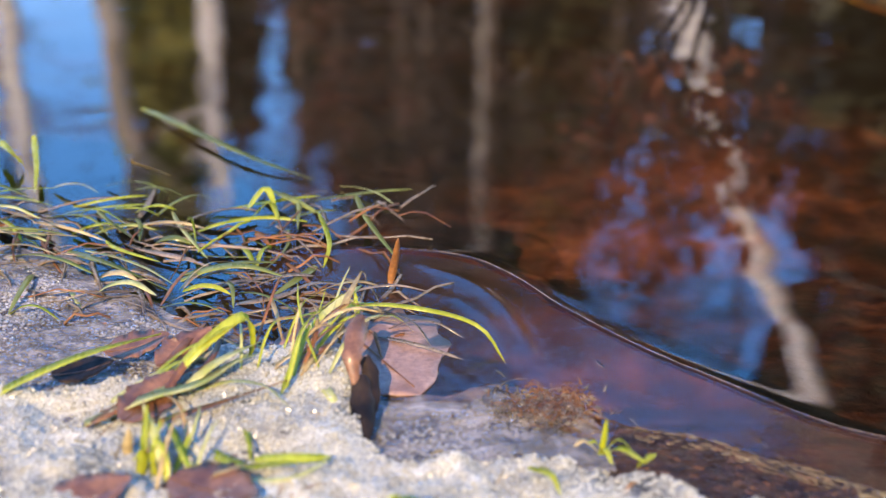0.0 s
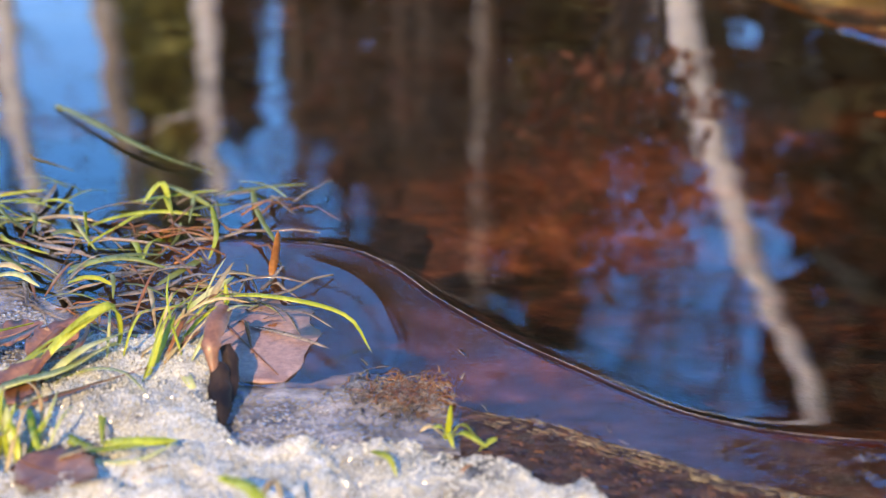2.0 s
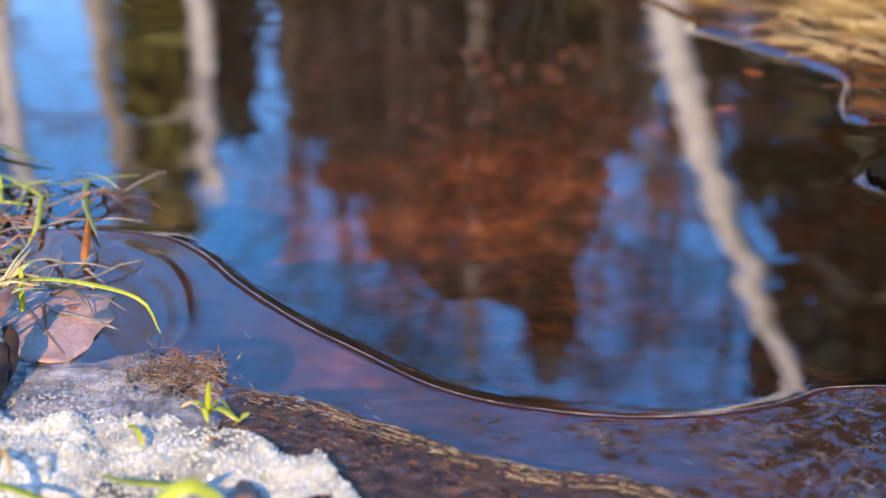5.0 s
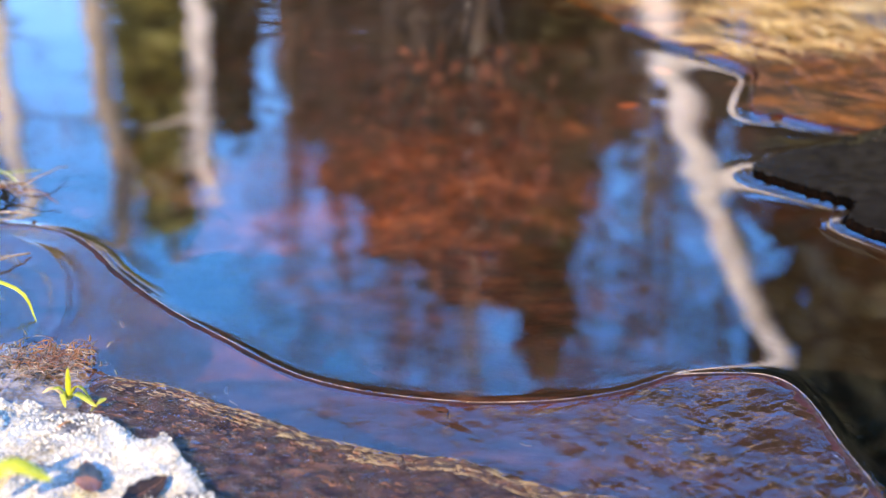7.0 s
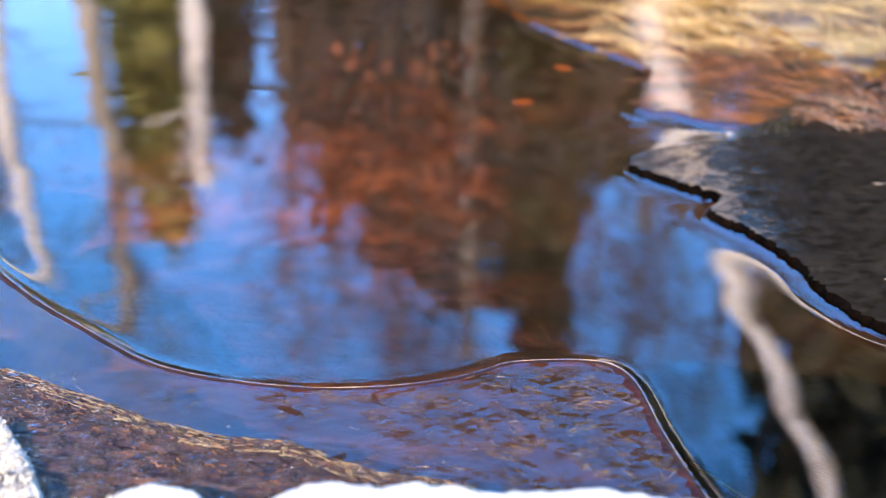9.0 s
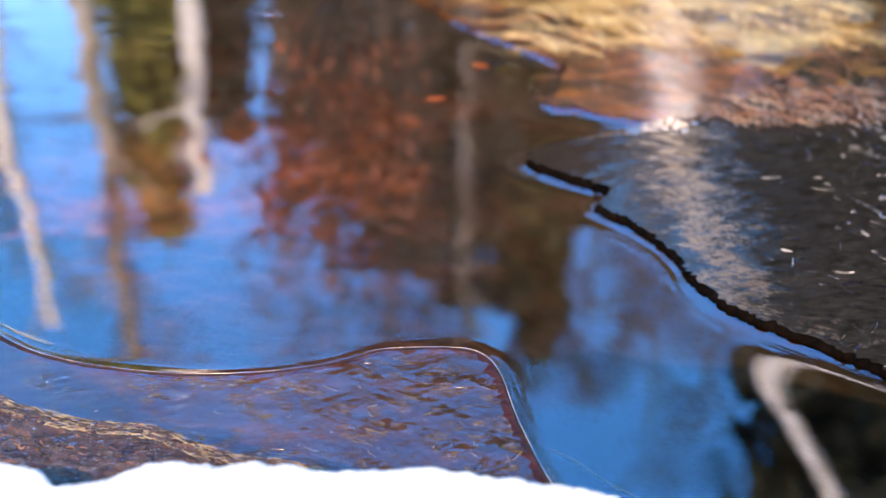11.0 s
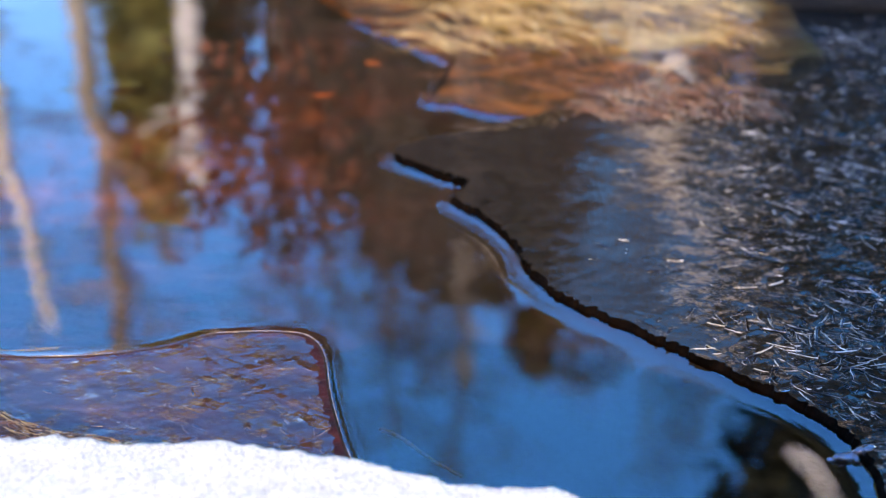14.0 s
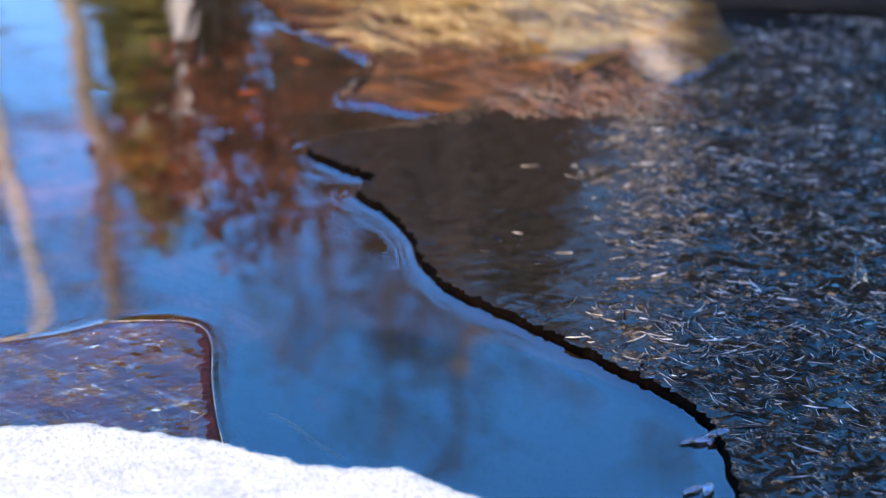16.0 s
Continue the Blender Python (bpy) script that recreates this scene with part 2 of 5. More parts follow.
M_CRUMB = clear_sheet("clear_ice_crumb", (0.85, 0.85, 0.88), 1.7, 0.05, ((0.22, 0.22, 0.22), (0.60, 0.60, 0.60)), 0.45, 400.0, 0.3, 0.0004, bend=1.25)
# Needle colours hold reflections: tops dull and dark, bevels pale with frost and glints
M_NEEDLE = clear_sheet("ice_needle", (0.75, 0.75, 0.78), 1.22, 0.12, ((0.004, 0.003, 0.003), (0.016, 0.014, 0.012)), 0.85, 300.0, 0.2, 0.0004)
M_FROST = surface("frost_glint_side", [(0.38, (0.03, 0.029, 0.027)), (0.63, (0.62, 0.605, 0.54))], 110, 500, 0.3, 0.2, 0.0003, spec=0.8, shift=0.6)
M_SLUSH = clear_sheet("brown_slush", (0.5, 0.3, 0.2), 1.45, 0.10, ((0.022, 0.009, 0.006), (0.13, 0.06, 0.032)), 0.93, 330.0, 0.75, 0.0022, (1, 1.9, 1), 160.0, (120.0, 0.6, (0.6, 2.2, 1)))
M_GREY_ICE = clear_sheet("grey_granular_ice", (0.6, 0.5, 0.45), 2.0, 0.06, ((0.10, 0.08, 0.07), (0.50, 0.46, 0.44)), 0.85, 420.0, 0.8, 0.0022, (1, 1.8, 1), 60.0, (160.0, 0.7, (1, 1.8, 1)))
M_SNOW_OLD = surface("old_wet_snow", [(0.36, (0.07, 0.064, 0.052)), (0.44, (0.36, 0.355, 0.30)), (0.61, (0.60, 0.595, 0.51))], 28, 900, 0.25, 0.8, 0.0009, spec=0.9, through_light=0.1)
M_SNOW = surface("granular_snow", [(0.3, (0.69, 0.685, 0.58)), (0.6, (0.80, 0.795, 0.655))], 60, 620, 0.35, 1.0, 0.0022, spec=0.6, through_light=0.12)
M_BED = surface("pond_bed", [(0.38, (0.0012, 0.0009, 0.0006)), (0.52, (0.003, 0.0015, 0.001)), (0.68, (0.022, 0.006, 0.003))], 14.0, 40, 0.8, 0.6, 0.01, drift=(((0.10, 0.66, 0.14, 0.25), (0.02, 0.66, 0.13, 0.18), (0.13, 0.44, 0.20, 0.12), (0.19, 0.60, 0.15, 0.11)), [(0.36, (0.030, 0.007, 0.005)), (0.52, (0.11, 0.030, 0.017)), (0.68, (0.24, 0.082, 0.045))]))
M_MAT_RUST = surface("sunken_rusty_leaves", [(0.40, (0.006, 0.004, 0.002)), (0.52, (0.065, 0.024, 0.007)), (0.68, (0.28, 0.105, 0.026))], 40, 260, 0.6, 0.8, 0.004, (0.7, 1.4, 1), 0.5)
# darkest stop paints the shadows between the golden tufts; rust and tan are the grass
M_MAT = surface("frozen_grass_mat", [(0.36, (0.018, 0.011, 0.005)), (0.46, (0.14, 0.080, 0.020)), (0.58, (0.30, 0.20, 0.06)), (0.72, (0.50, 0.42, 0.23))], 20, 110, 0.4, 0.8, 0.004, (0.7, 1.4, 1), 0.5, coat=0.6)
M_STRAW = surface("dry_straw", [(0.35, (0.34, 0.20, 0.07)), (0.65, (0.60, 0.46, 0.22))], 60, 500, 0.45, 0.3, 0.0004, shift=0.45, through_light=0.25, coat=0.3)
M_RUST = surface("rusty_dead_grass", [(0.35, (0.13, 0.042, 0.012)), (0.65, (0.36, 0.14, 0.040))], 60, 500, 0.45, 0.3, 0.0004, shift=0.5, through_light=0.2, coat=0.3)
M_OLIVE_GRASS = surface("drowned_grass", [(0.3, (0.10, 0.13, 0.025)), (0.7, (0.26, 0.29, 0.065))], 45, 150, 0.35, 0.2, 0.0003, shift=0.35, through_light=0.25, coat=0.3, grain=(0.85, 1.15))
M_SODDEN = surface("sodden_dead_grass", [(0.35, (0.11, 0.075, 0.05)), (0.65, (0.30, 0.22, 0.14))], 60, 500, 0.3, 0.3, 0.0004, shift=0.5, through_light=0.15, coat=0.5)
M_GREEN = surface("green_grass", [(0.3, (0.30, 0.36, 0.03)), (0.7, (0.58, 0.60, 0.08))], 45, 160, 0.3, 0.25, 0.0003, (3, 1, 1), shift=0.25, through_light=0.4, coat=0.12, grain=(0.86, 1.14))
M_PALE = surface("pale_grass", [(0.3, (0.42, 0.46, 0.12)), (0.7, (0.66, 0.64, 0.32))], 45, 160, 0.35, 0.3, 0.0003, (3, 1, 1), shift=0.2, through_light=0.35, coat=0.12, grain=(0.86, 1.14))
M_LEAF_PINK = surface("soaked_leaf", [(0.3, (0.22, 0.115, 0.09)), (0.7, (0.40, 0.245, 0.20))], 60, 400, 0.5, 0.3, 0.0005)
M_LEAF_BROWN = surface("brown_leaf", [(0.35, (0.10, 0.036, 0.018)), (0.65, (0.27, 0.115, 0.055))], 90, 500, 0.4, 0.4, 0.0006, coat=0.2, shift=0.3)
M_LEAF_BLACK = surface("black_leaf", [(0.35, (0.006, 0.004, 0.003)), (0.65, (0.03, 0.017, 0.011))], 90, 500, 0.55, 0.4, 0.0006, spec=0.2)
M_LEAF_ORANGE = surface("orange_leaf", [(0.3, (0.26, 0.06, 0.02)), (0.7, (0.44, 0.14, 0.045))], 60, 400, 0.5, 0.3, 0.0005, shift=0.3)
M_GRAIN = surface("snow_grain", [(0.3, (0.36, 0.355, 0.30)), (0.6, (0.64, 0.635, 0.545))], 120, 900, 0.2, 0.2, 0.0003, spec=1.0, shift=0.35, through_light=0.25)
M_GROUND = surface("forest_floor", [(0.35, (0.10, 0.06, 0.03)), (0.55, (0.24, 0.17, 0.09)), (0.75, (0.40, 0.32, 0.20))], 1.5, 20, 0.85, 0.6, 0.03)
M_BIRCH = surface("birch_bark", [(0.30, (0.10, 0.09, 0.08)), (0.42, (0.70, 0.68, 0.63)), (0.7, (0.86, 0.85, 0.81))], 2.2, 12, 0.6, 0.3, 0.01, (1, 1, 2.5))
M_GREY_BARK = surface("grey_bark", [(0.35, (0.26, 0.23, 0.19)), (0.65, (0.50, 0.46, 0.40))], 3, 18, 0.85, 0.6, 0.02, (2, 2, 0.5))
M_DARK_BARK = surface("dark_bark", [(0.35, (0.05, 0.035, 0.025)), (0.65, (0.15, 0.11, 0.08))], 3, 18, 0.85, 0.6, 0.02, (2, 2, 0.5))
M_NEAR_BLACK = surface("near_black", [(0.35, (0.006, 0.005, 0.004)), (0.65, (0.03, 0.022, 0.016))], 30, 160, 0.6, 0.7, 0.004, (0.4, 2, 2))
M_TWIG = surface("twigs", [(0.35, (0.055, 0.042, 0.034)), (0.65, (0.15, 0.12, 0.095))], 4, 20, 0.8, 0.2, 0.005, shift=0.3)
# darker than lit foliage: the shade on the spruces is in this colour
M_NEEDLES = surface("dark_spruce_needles", [(0.35, (0.009, 0.013, 0.007)), (0.65, (0.044, 0.052, 0.026))], 1.2, 9, 0.7, 0.3, 0.02, shift=0.5)
M_OLIVE = surface("olive_needles", [(0.35, (0.13, 0.15, 0.030)), (0.65, (0.30, 0.29, 0.08))], 1.2, 9, 0.7, 0.3, 0.02, shift=0.4)
M_DULL_OLIVE = surface("dull_olive_needles", [(0.35, (0.035, 0.040, 0.014)), (0.65, (0.10, 0.098, 0.038))], 1.2, 9, 0.7, 0.3, 0.02, shift=0.4)
M_RUSSET = surface("russet_oak_leaves", [(0.35, (0.21, 0.066, 0.040)), (0.65, (0.46, 0.18, 0.115))], 1.5, 9, 0.7, 0.3, 0.02, shift=0.5, through_light=0.3)


# ---- mesh helpers ----
def part(name, data, mat, parent=None, label=""):
    me = data
    if isinstance(data, bmesh.types.BMesh):
        me = bpy.data.meshes.new(name)
        data.to_mesh(me)
        data.free()
    if not me.materials:
        me.materials.append(mat)
    ob = new(name, me)
    if parent:
        ob.parent = parent
    return tagged(ob, label)


def holder(name, at=(0, 0, 0)):
    ob = new(name)
    ob.location = at
    ob.empty_display_size = 0.05
    return ob


def grid_mesh(name, P3, smooth=True, keep=None):
    """A mesh over an array of points (rows, columns, 3); keep: which of the faces to make."""
    r, c = P3.shape[:2]
    i = np.arange(r * c).reshape(r, c)
    q = np.stack([i[:-1, :-1], i[:-1, 1:], i[1:, 1:], i[1:, :-1]], -1).reshape(-1, 4)
    if keep is not None:
        q = q[keep.ravel()]
    a, b = P3[r // 2, c // 2 + 1] - P3[r // 2, c // 2], P3[r // 2 + (1 if r > 2 else 0), c // 2] - P3[r // 2 - (0 if r > 2 else 1), c // 2]
    if a[0] * b[1] - a[1] * b[0] < 0:
        q = q[:, ::-1]
    me = bpy.data.meshes.new(name)
    me.from_pydata(P3.reshape(-1, 3).tolist(), [], q.tolist())
    me.polygons.foreach_set("use_smooth", [smooth] * len(me.polygons))
    me.update()
    return me


def joined(name, verts, faces, smooth=False):
    me = bpy.data.meshes.new(name)
    me.from_pydata(verts, [], faces)
    me.polygons.foreach_set("use_smooth", [smooth] * len(me.polygons))
    me.update()
    return me


def spline(pts, n):
    """n points at even steps along a smooth curve through pts."""
    p = np.array(pts, float)
    q = np.vstack([2 * p[0] - p[1], p, 2 * p[-1] - p[-2]])
    fine = []
    for k in range(len(p) - 1):
        a, b, c, d = q[k:k + 4]
        u = np.linspace(0, 1, 24, endpoint=False)[:, None]
        fine.append(0.5 * (2 * b + (c - a) * u + (2 * a - 5 * b + 4 * c - d) * u ** 2 + (3 * b - a - 3 * c + d) * u ** 3))
    fine = np.vstack(fine + [p[-1:]])
    s = np.concatenate([[0], np.cumsum(np.linalg.norm(np.diff(fine, axis=0), axis=1))])
    return np.stack([np.interp(np.linspace(0, s[-1], n), s, fine[:, k]) for k in range(p.shape[1])], 1)


def side(line, d):
    """The curve moved by d to its left in the plan."""
    t = np.gradient(line, axis=0)
    t /= np.linalg.norm(t, axis=1)[:, None] + 1e-12
    return line + np.stack([-t[:, 1], t[:, 0]], 1) * d


def wobble(n, seed, steps):
    """Smooth noise of n values with about that many swings."""
    rng = np.random.RandomState(seed)
    return np.interp(np.linspace(0, steps, n), np.arange(steps + 2), rng.uniform(-1, 1, steps + 2))


def field(X, Y, seed, scale, octaves=3):
    """Smooth noise over a plan, about -1 to 1: blended random lattices, each octave turned."""
    rng = np.random.RandomState(seed)
    out, size = np.zeros(X.shape), 0.0
    for o in range(octaves):
        a = rng.uniform(0, 6.283)
        U = (X * math.cos(a) + Y * math.sin(a)) / scale * 2 ** o + rng.uniform(50, 90)
        V = (Y * math.cos(a) - X * math.sin(a)) / scale * 2 ** o + rng.uniform(50, 90)
        table = rng.uniform(-1, 1, (512, 512))
        iu, iv = np.floor(U).astype(int), np.floor(V).astype(int)
        fu, fv = U - iu, V - iv
        fu, fv = fu ** 3 * (fu * (fu * 6 - 15) + 10), fv ** 3 * (fv * (fv * 6 - 15) + 10)
        c = [table[(iu + i) % 512, (iv + j) % 512] for i in (0, 1) for j in (0, 1)]
        out += 0.5 ** o * ((c[0] * (1 - fv) + c[1] * fv) * (1 - fu) + (c[2] * (1 - fv) + c[3] * fv) * fu)
        size += 0.5 ** o
    return out / size * 1.4


def inside(X, Y, poly):
    ins = np.zeros(X.shape, bool)
    x0, y0 = poly[-1]
    for x1, y1 in poly:
        cross = ((y1 > Y) != (y0 > Y)) & (X < (x0 - x1) * (Y - y1) / (y0 - y1 + 1e-15) + x1)
        ins ^= cross
        x0, y0 = x1, y1
    return ins


def distance(X, Y, line):
    """Distance from each point of the plan to a curve."""
    d = np.full(X.shape, 9.0)
    for (ax, ay), (bx, by) in zip(line[:-1], line[1:]):
        near = (X > min(ax, bx) - 0.03) & (X < max(ax, bx) + 0.03) & (Y > min(ay, by) - 0.03) & (Y < max(ay, by) + 0.03)
        if not near.any():
            continue
        px, py = X[near] - ax, Y[near] - ay
        ex, ey = bx - ax, by - ay
        u = np.clip((px * ex + py * ey) / (ex * ex + ey * ey + 1e-15), 0, 1)
        d[near] = np.minimum(d[near], np.hypot(px - u * ex, py - u * ey))
    return d


def nearest(X, Y, line):
    """Distance from each point of the plan to a curve close by, and the nearest place on it."""
    d, nx_, ny_ = np.full(X.shape, 9.0), X.copy(), Y.copy()
    for (ax, ay), (bx, by) in zip(line[:-1], line[1:]):
        rows = slice(*np.searchsorted(Y[:, 0], (min(ay, by) - 0.03, max(ay, by) + 0.03)))
        cols = slice(*np.searchsorted(X[0], (min(ax, bx) - 0.03, max(ax, bx) + 0.03)))
        px, py = X[rows, cols] - ax, Y[rows, cols] - ay
        ex, ey = bx - ax, by - ay
        u = np.clip((px * ex + py * ey) / (ex * ex + ey * ey + 1e-15), 0, 1)
        here = np.hypot(px - u * ex, py - u * ey)
        closer = here < d[rows, cols]
        d[rows, cols] = np.where(closer, here, d[rows, cols])
        nx_[rows, cols] = np.where(closer, ax + u * ex, nx_[rows, cols])
        ny_[rows, cols] = np.where(closer, ay + u * ey, ny_[rows, cols])
    return d, nx_, ny_


def tube(verts, faces, pts, radii, sides=7):
    pts = np.array(pts, float)
    t = np.gradient(pts, axis=0)
    t /= np.linalg.norm(t, axis=1)[:, None] + 1e-9
    ref = np.array([0.31, 0.95, 0.05]) if abs(t[0][2]) > 0.6 else np.array([0.0, 0.1, 1.0])
    start = len(verts)
    for p, d, r in zip(pts, t, radii):
        a = np.cross(d, ref)
        a /= np.linalg.norm(a) + 1e-9
        b = np.cross(d, a)
        for k in range(sides):
            ang = 6.28319 * k / sides
            verts.append(tuple(p + r * (a * math.cos(ang) + b * math.sin(ang))))
    for i in range(len(pts) - 1):
        for k in range(sides):
            k2 = (k + 1) % sides
            faces.append((start + i * sides + k, start + i * sides + k2, start + (i + 1) * sides + k2, start + (i + 1) * sides + k))
    faces.append(tuple(start + (len(pts) - 1) * sides + k for k in range(sides)))


# ---- the plan of the ice ----
EDGE_LEFT = spline([(-0.09, 0.565), (-0.03, 0.568), (0.008, 0.560), (0.03, 0.541), (0.05, 0.512), (0.079, 0.478), (0.108, 0.451), (0.136, 0.426), (0.158, 0.414), (0.181, 0.407), (0.203, 0.403), (0.222, 0.402), (0.246, 0.404), (0.269, 0.41), (0.283, 0.417), (0.294, 0.4225), (0.32, 0.424), (0.334, 0.420), (0.342, 0.405), (0.347, 0.374), (0.352, 0.350), (0.358, 0.327), (0.37, 0.29), (0.385, 0.23)], 840)
SLUSH_LINE = spline([(-0.09, 0.50), (-0.03, 0.462), (0.024, 0.455), (0.046, 0.442), (0.064, 0.422), (0.092, 0.412), (0.113, 0.399), (0.133, 0.389), (0.157, 0.375), (0.181, 0.366), (0.208, 0.361), (0.228, 0.349), (0.245, 0.342), (0.268, 0.336), (0.30, 0.315), (0.33, 0.28), (0.35, 0.22)], 420)
EDGE_RIGHT = spline([(0.56, 0.694), (0.489, 0.686), (0.418, 0.675), (0.397, 0.667), (0.377, 0.657), (0.367, 0.642), (0.374, 0.629), (0.393, 0.611), (0.408, 0.596), (0.4005, 0.582), (0.401, 0.573), (0.42, 0.548), (0.432, 0.520), (0.4365, 0.495), (0.441, 0.482), (0.453, 0.46), (0.478, 0.436), (0.504, 0.41), (0.526, 0.386), (0.547, 0.362), (0.557, 0.344), (0.5605, 0.32), (0.561, 0.295), (0.575, 0.2)], 1040)
EDGE_BACK = spline([(0.33, 0.90), (0.355, 0.862), (0.372, 0.839), (0.394, 0.808), (0.40, 0.787), (0.392, 0.757), (0.386, 0.728), (0.391, 0.717), (0.403, 0.716), (0.417, 0.704), (0.437, 0.695), (0.489, 0.686), (0.523, 0.676), (0.553, 0.668), (0.585, 0.676), (0.612, 0.700)], 360)
ARCS = [spline(p, 60) for p in (
    [(-0.0098, 0.5492), (0.0113, 0.533), (0.0251, 0.51), (0.0331, 0.4817), (0.0355, 0.4642), (0.0314, 0.4497)],
    [(-0.0206, 0.5303), (0.0038, 0.5175), (0.0178, 0.5003), (0.025, 0.4773), (0.0261, 0.4517)],
    [(-0.0266, 0.5003), (-0.0099, 0.4773), (0.0099, 0.4497)])]


# the right sheet stands higher out of the water: its plan is drawn in by its height
EDGE_RIGHT = EDGE_RIGHT * 0.985 + np.array([0.41, -0.12]) * 0.015


def jagged(line, seed, amount):
    n = len(line)
    return side(line, 0) + (side(line, 1) - line) * ((wobble(n, seed, n // 3) * (0.25 + 0.6 * np.abs(wobble(n, seed + 2, n // 22))) + wobble(n, seed + 1, n // 14) * 0.45) * amount)[:, None]


def loft(a, b, rows, za, zb, rough, seed, power=1.0):
    """A sheet between two curves, with relief."""
    v = (np.linspace(0, 1, rows) ** power)[:, None, None]
    XY = a[None] * (1 - v) + b[None] * v
    Z = za + (zb - za) * v[..., 0] + rough * field(XY[..., 0], XY[..., 1], seed, 0.02, 4) * np.minimum(1, v[..., 0] * rows / 3)
    return np.concatenate([XY, Z[..., None]], 2)


def ridges(X, Y):
    """Rounded ridges frozen in the thin ice at the left."""
    out = sum(0.0002 * np.exp(-(distance(X, Y, arc) / 0.0030) ** 2) for arc in ARCS)
    # within the outer arc the sheet dips towards the bank
    (ax, ay), (bx, by) = ARCS[0][0], ARCS[0][-1]
    away = np.clip(((X - ax) * (by - ay) - (Y - ay) * (bx - ax)) / math.hypot(bx - ax, by - ay) * -1, 0, 0.05)
    within = inside(X, Y, ARCS[0])
    return out + 0.06 * away * np.where(within, 1.0, np.exp(-distance(X, Y, ARCS[0]) / 0.0035))


def ice_sheet(name, top_line, out_line, far_line, rows, z, rough, seed, mat, edge_mat, label, power=1.0, profile=((0, 0), (0.35, -0.0002), (0.8, -0.0004), (1.0, -0.0008), (1.02, -0.004)), blend=0, P3=None):
    sheet = holder(name)
    if P3 is None:
        P3 = loft(top_line, far_line, rows, z, z, rough, seed, power)
    if blend:
        P3[:, :blend, 2] -= np.linspace(z - 0.001, 0, blend)[None]
    P3[..., 2] += ridges(P3[..., 0], P3[..., 1])
    part("ice_top", grid_mesh("ice_top", P3), mat, sheet).visible_shadow = False
    rim = []
    for u, drop in profile:
        line = top_line * (1 - u) + out_line * u
        zz = np.full((len(line), 1), z + drop)
        if blend:
            zz[:blend, 0] -= np.linspace(z - 0.001, 0, blend)
        rim.append(np.concatenate([line, zz], 1))
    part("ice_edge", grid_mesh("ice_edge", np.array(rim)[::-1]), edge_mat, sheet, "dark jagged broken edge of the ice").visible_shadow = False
    return tagged(sheet, label, "ice", kind="structure")


inset = np.where(EDGE_LEFT[:, 0] > 0.33, 0.0036, 0.0028)
inset = np.convolve(np.pad(inset, 16, "edge"), np.ones(33) / 33, "valid")
LEFT_TOP = EDGE_LEFT - (side(EDGE_LEFT, 1) - EDGE_LEFT) * (inset * (1 + (0.05 + 0.45 * (EDGE_LEFT[:, 0] > 0.333)) * wobble(len(inset), 5, 300) + 0.15 * wobble(len(inset), 6, 130)))[:, None]
ice_left = ice_sheet("ice_shelf", LEFT_TOP, EDGE_LEFT, spline(side(SLUSH_LINE, -0.02), 840), 90, 0.0016, 0.00006, 11, M_ICE, M_ICE_EDGE, "thin clear ice shelf over red-brown water")
# added pale tube: the bright sunlit line at the shelf's rim, put into colour
v, f = [], []
rim_line = side(EDGE_LEFT, 0.0010)[90:790:2]
tube(v, f, np.concatenate([rim_line, np.full((len(rim_line), 1), 0.0006)], 1), 0.00017 * (1 + 0.8 * wobble(len(rim_line), 71, 60)), 6)
part("sunlit_rim", joined("sunlit_rim", v, f, True), M_RIM, ice_left, "thin pale line for the sunlit rim of the ice")
RIGHT_OUT = side(EDGE_RIGHT, -0.0014)
far = spline([(0.58, 0.70), (0.60, 0.78), (0.62, 0.86), (0.68, 0.93), (0.90, 0.93), (1.10, 0.90), (1.30, 0.75), (1.35, 0.5), (1.30, 0.3), (1.2, 0.15), (0.9, 0.05)], 1040)
teeth = jagged(EDGE_RIGHT, 9, 0.0036)
right_pts = loft(EDGE_RIGHT, far, 190, 0.0045, 0.0045, 0.00012, 12, 1.0)
right_pts[0, :, :2] = teeth
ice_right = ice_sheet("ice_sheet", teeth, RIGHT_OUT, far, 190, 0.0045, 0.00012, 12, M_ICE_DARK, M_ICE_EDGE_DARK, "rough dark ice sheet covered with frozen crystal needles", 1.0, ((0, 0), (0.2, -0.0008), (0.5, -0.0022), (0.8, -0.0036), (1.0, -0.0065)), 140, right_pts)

# brown slush between the clear ice and the snow
band = loft(jagged(SLUSH_LINE, 21, 0.0012)[112:], SLUSH_LINE[112:] - np.array([0.03, 0.17]), 170, 0.0022, 0.006, 0.0006, 31)
band[:, :26, 2] -= np.linspace(0.006, 0, 26)[None]
band[..., 2] += 0.0013 * field(band[..., 0] * 0.35 + band[..., 1] * 0.3, band[..., 1], 36, 0.0028, 2) * np.linspace(0.2, 1, 170)[:, None] ** 0.5
slush = tagged(part("slush_band", grid_mesh("slush_band", band), M_SLUSH), "brown half-melted slush along the snow", "slush", kind="structure")

# frozen mat of dead grass at the back
far = spline([(0.22, 1.12), (0.32, 1.2), (0.43, 1.2), (0.53, 1.13), (0.60, 1.06), (0.645, 0.98), (0.66, 0.92), (0.652, 0.85), (0.638, 0.78), (0.618, 0.715)], 360)
mat_pts = loft(jagged(EDGE_BACK, 41, 0.001), far, 110, -0.006, 0.002, 0.0012, 33)
mat_pts[..., 2] += 0.004 * np.clip(field(mat_pts[..., 0], mat_pts[..., 1], 77, 0.16, 2), 0, 1) * np.linspace(0, 1, 110)[:, None] ** 0.5
step = np.clip((mat_pts[..., 0] - 0.47) / 0.06, 0, 1)
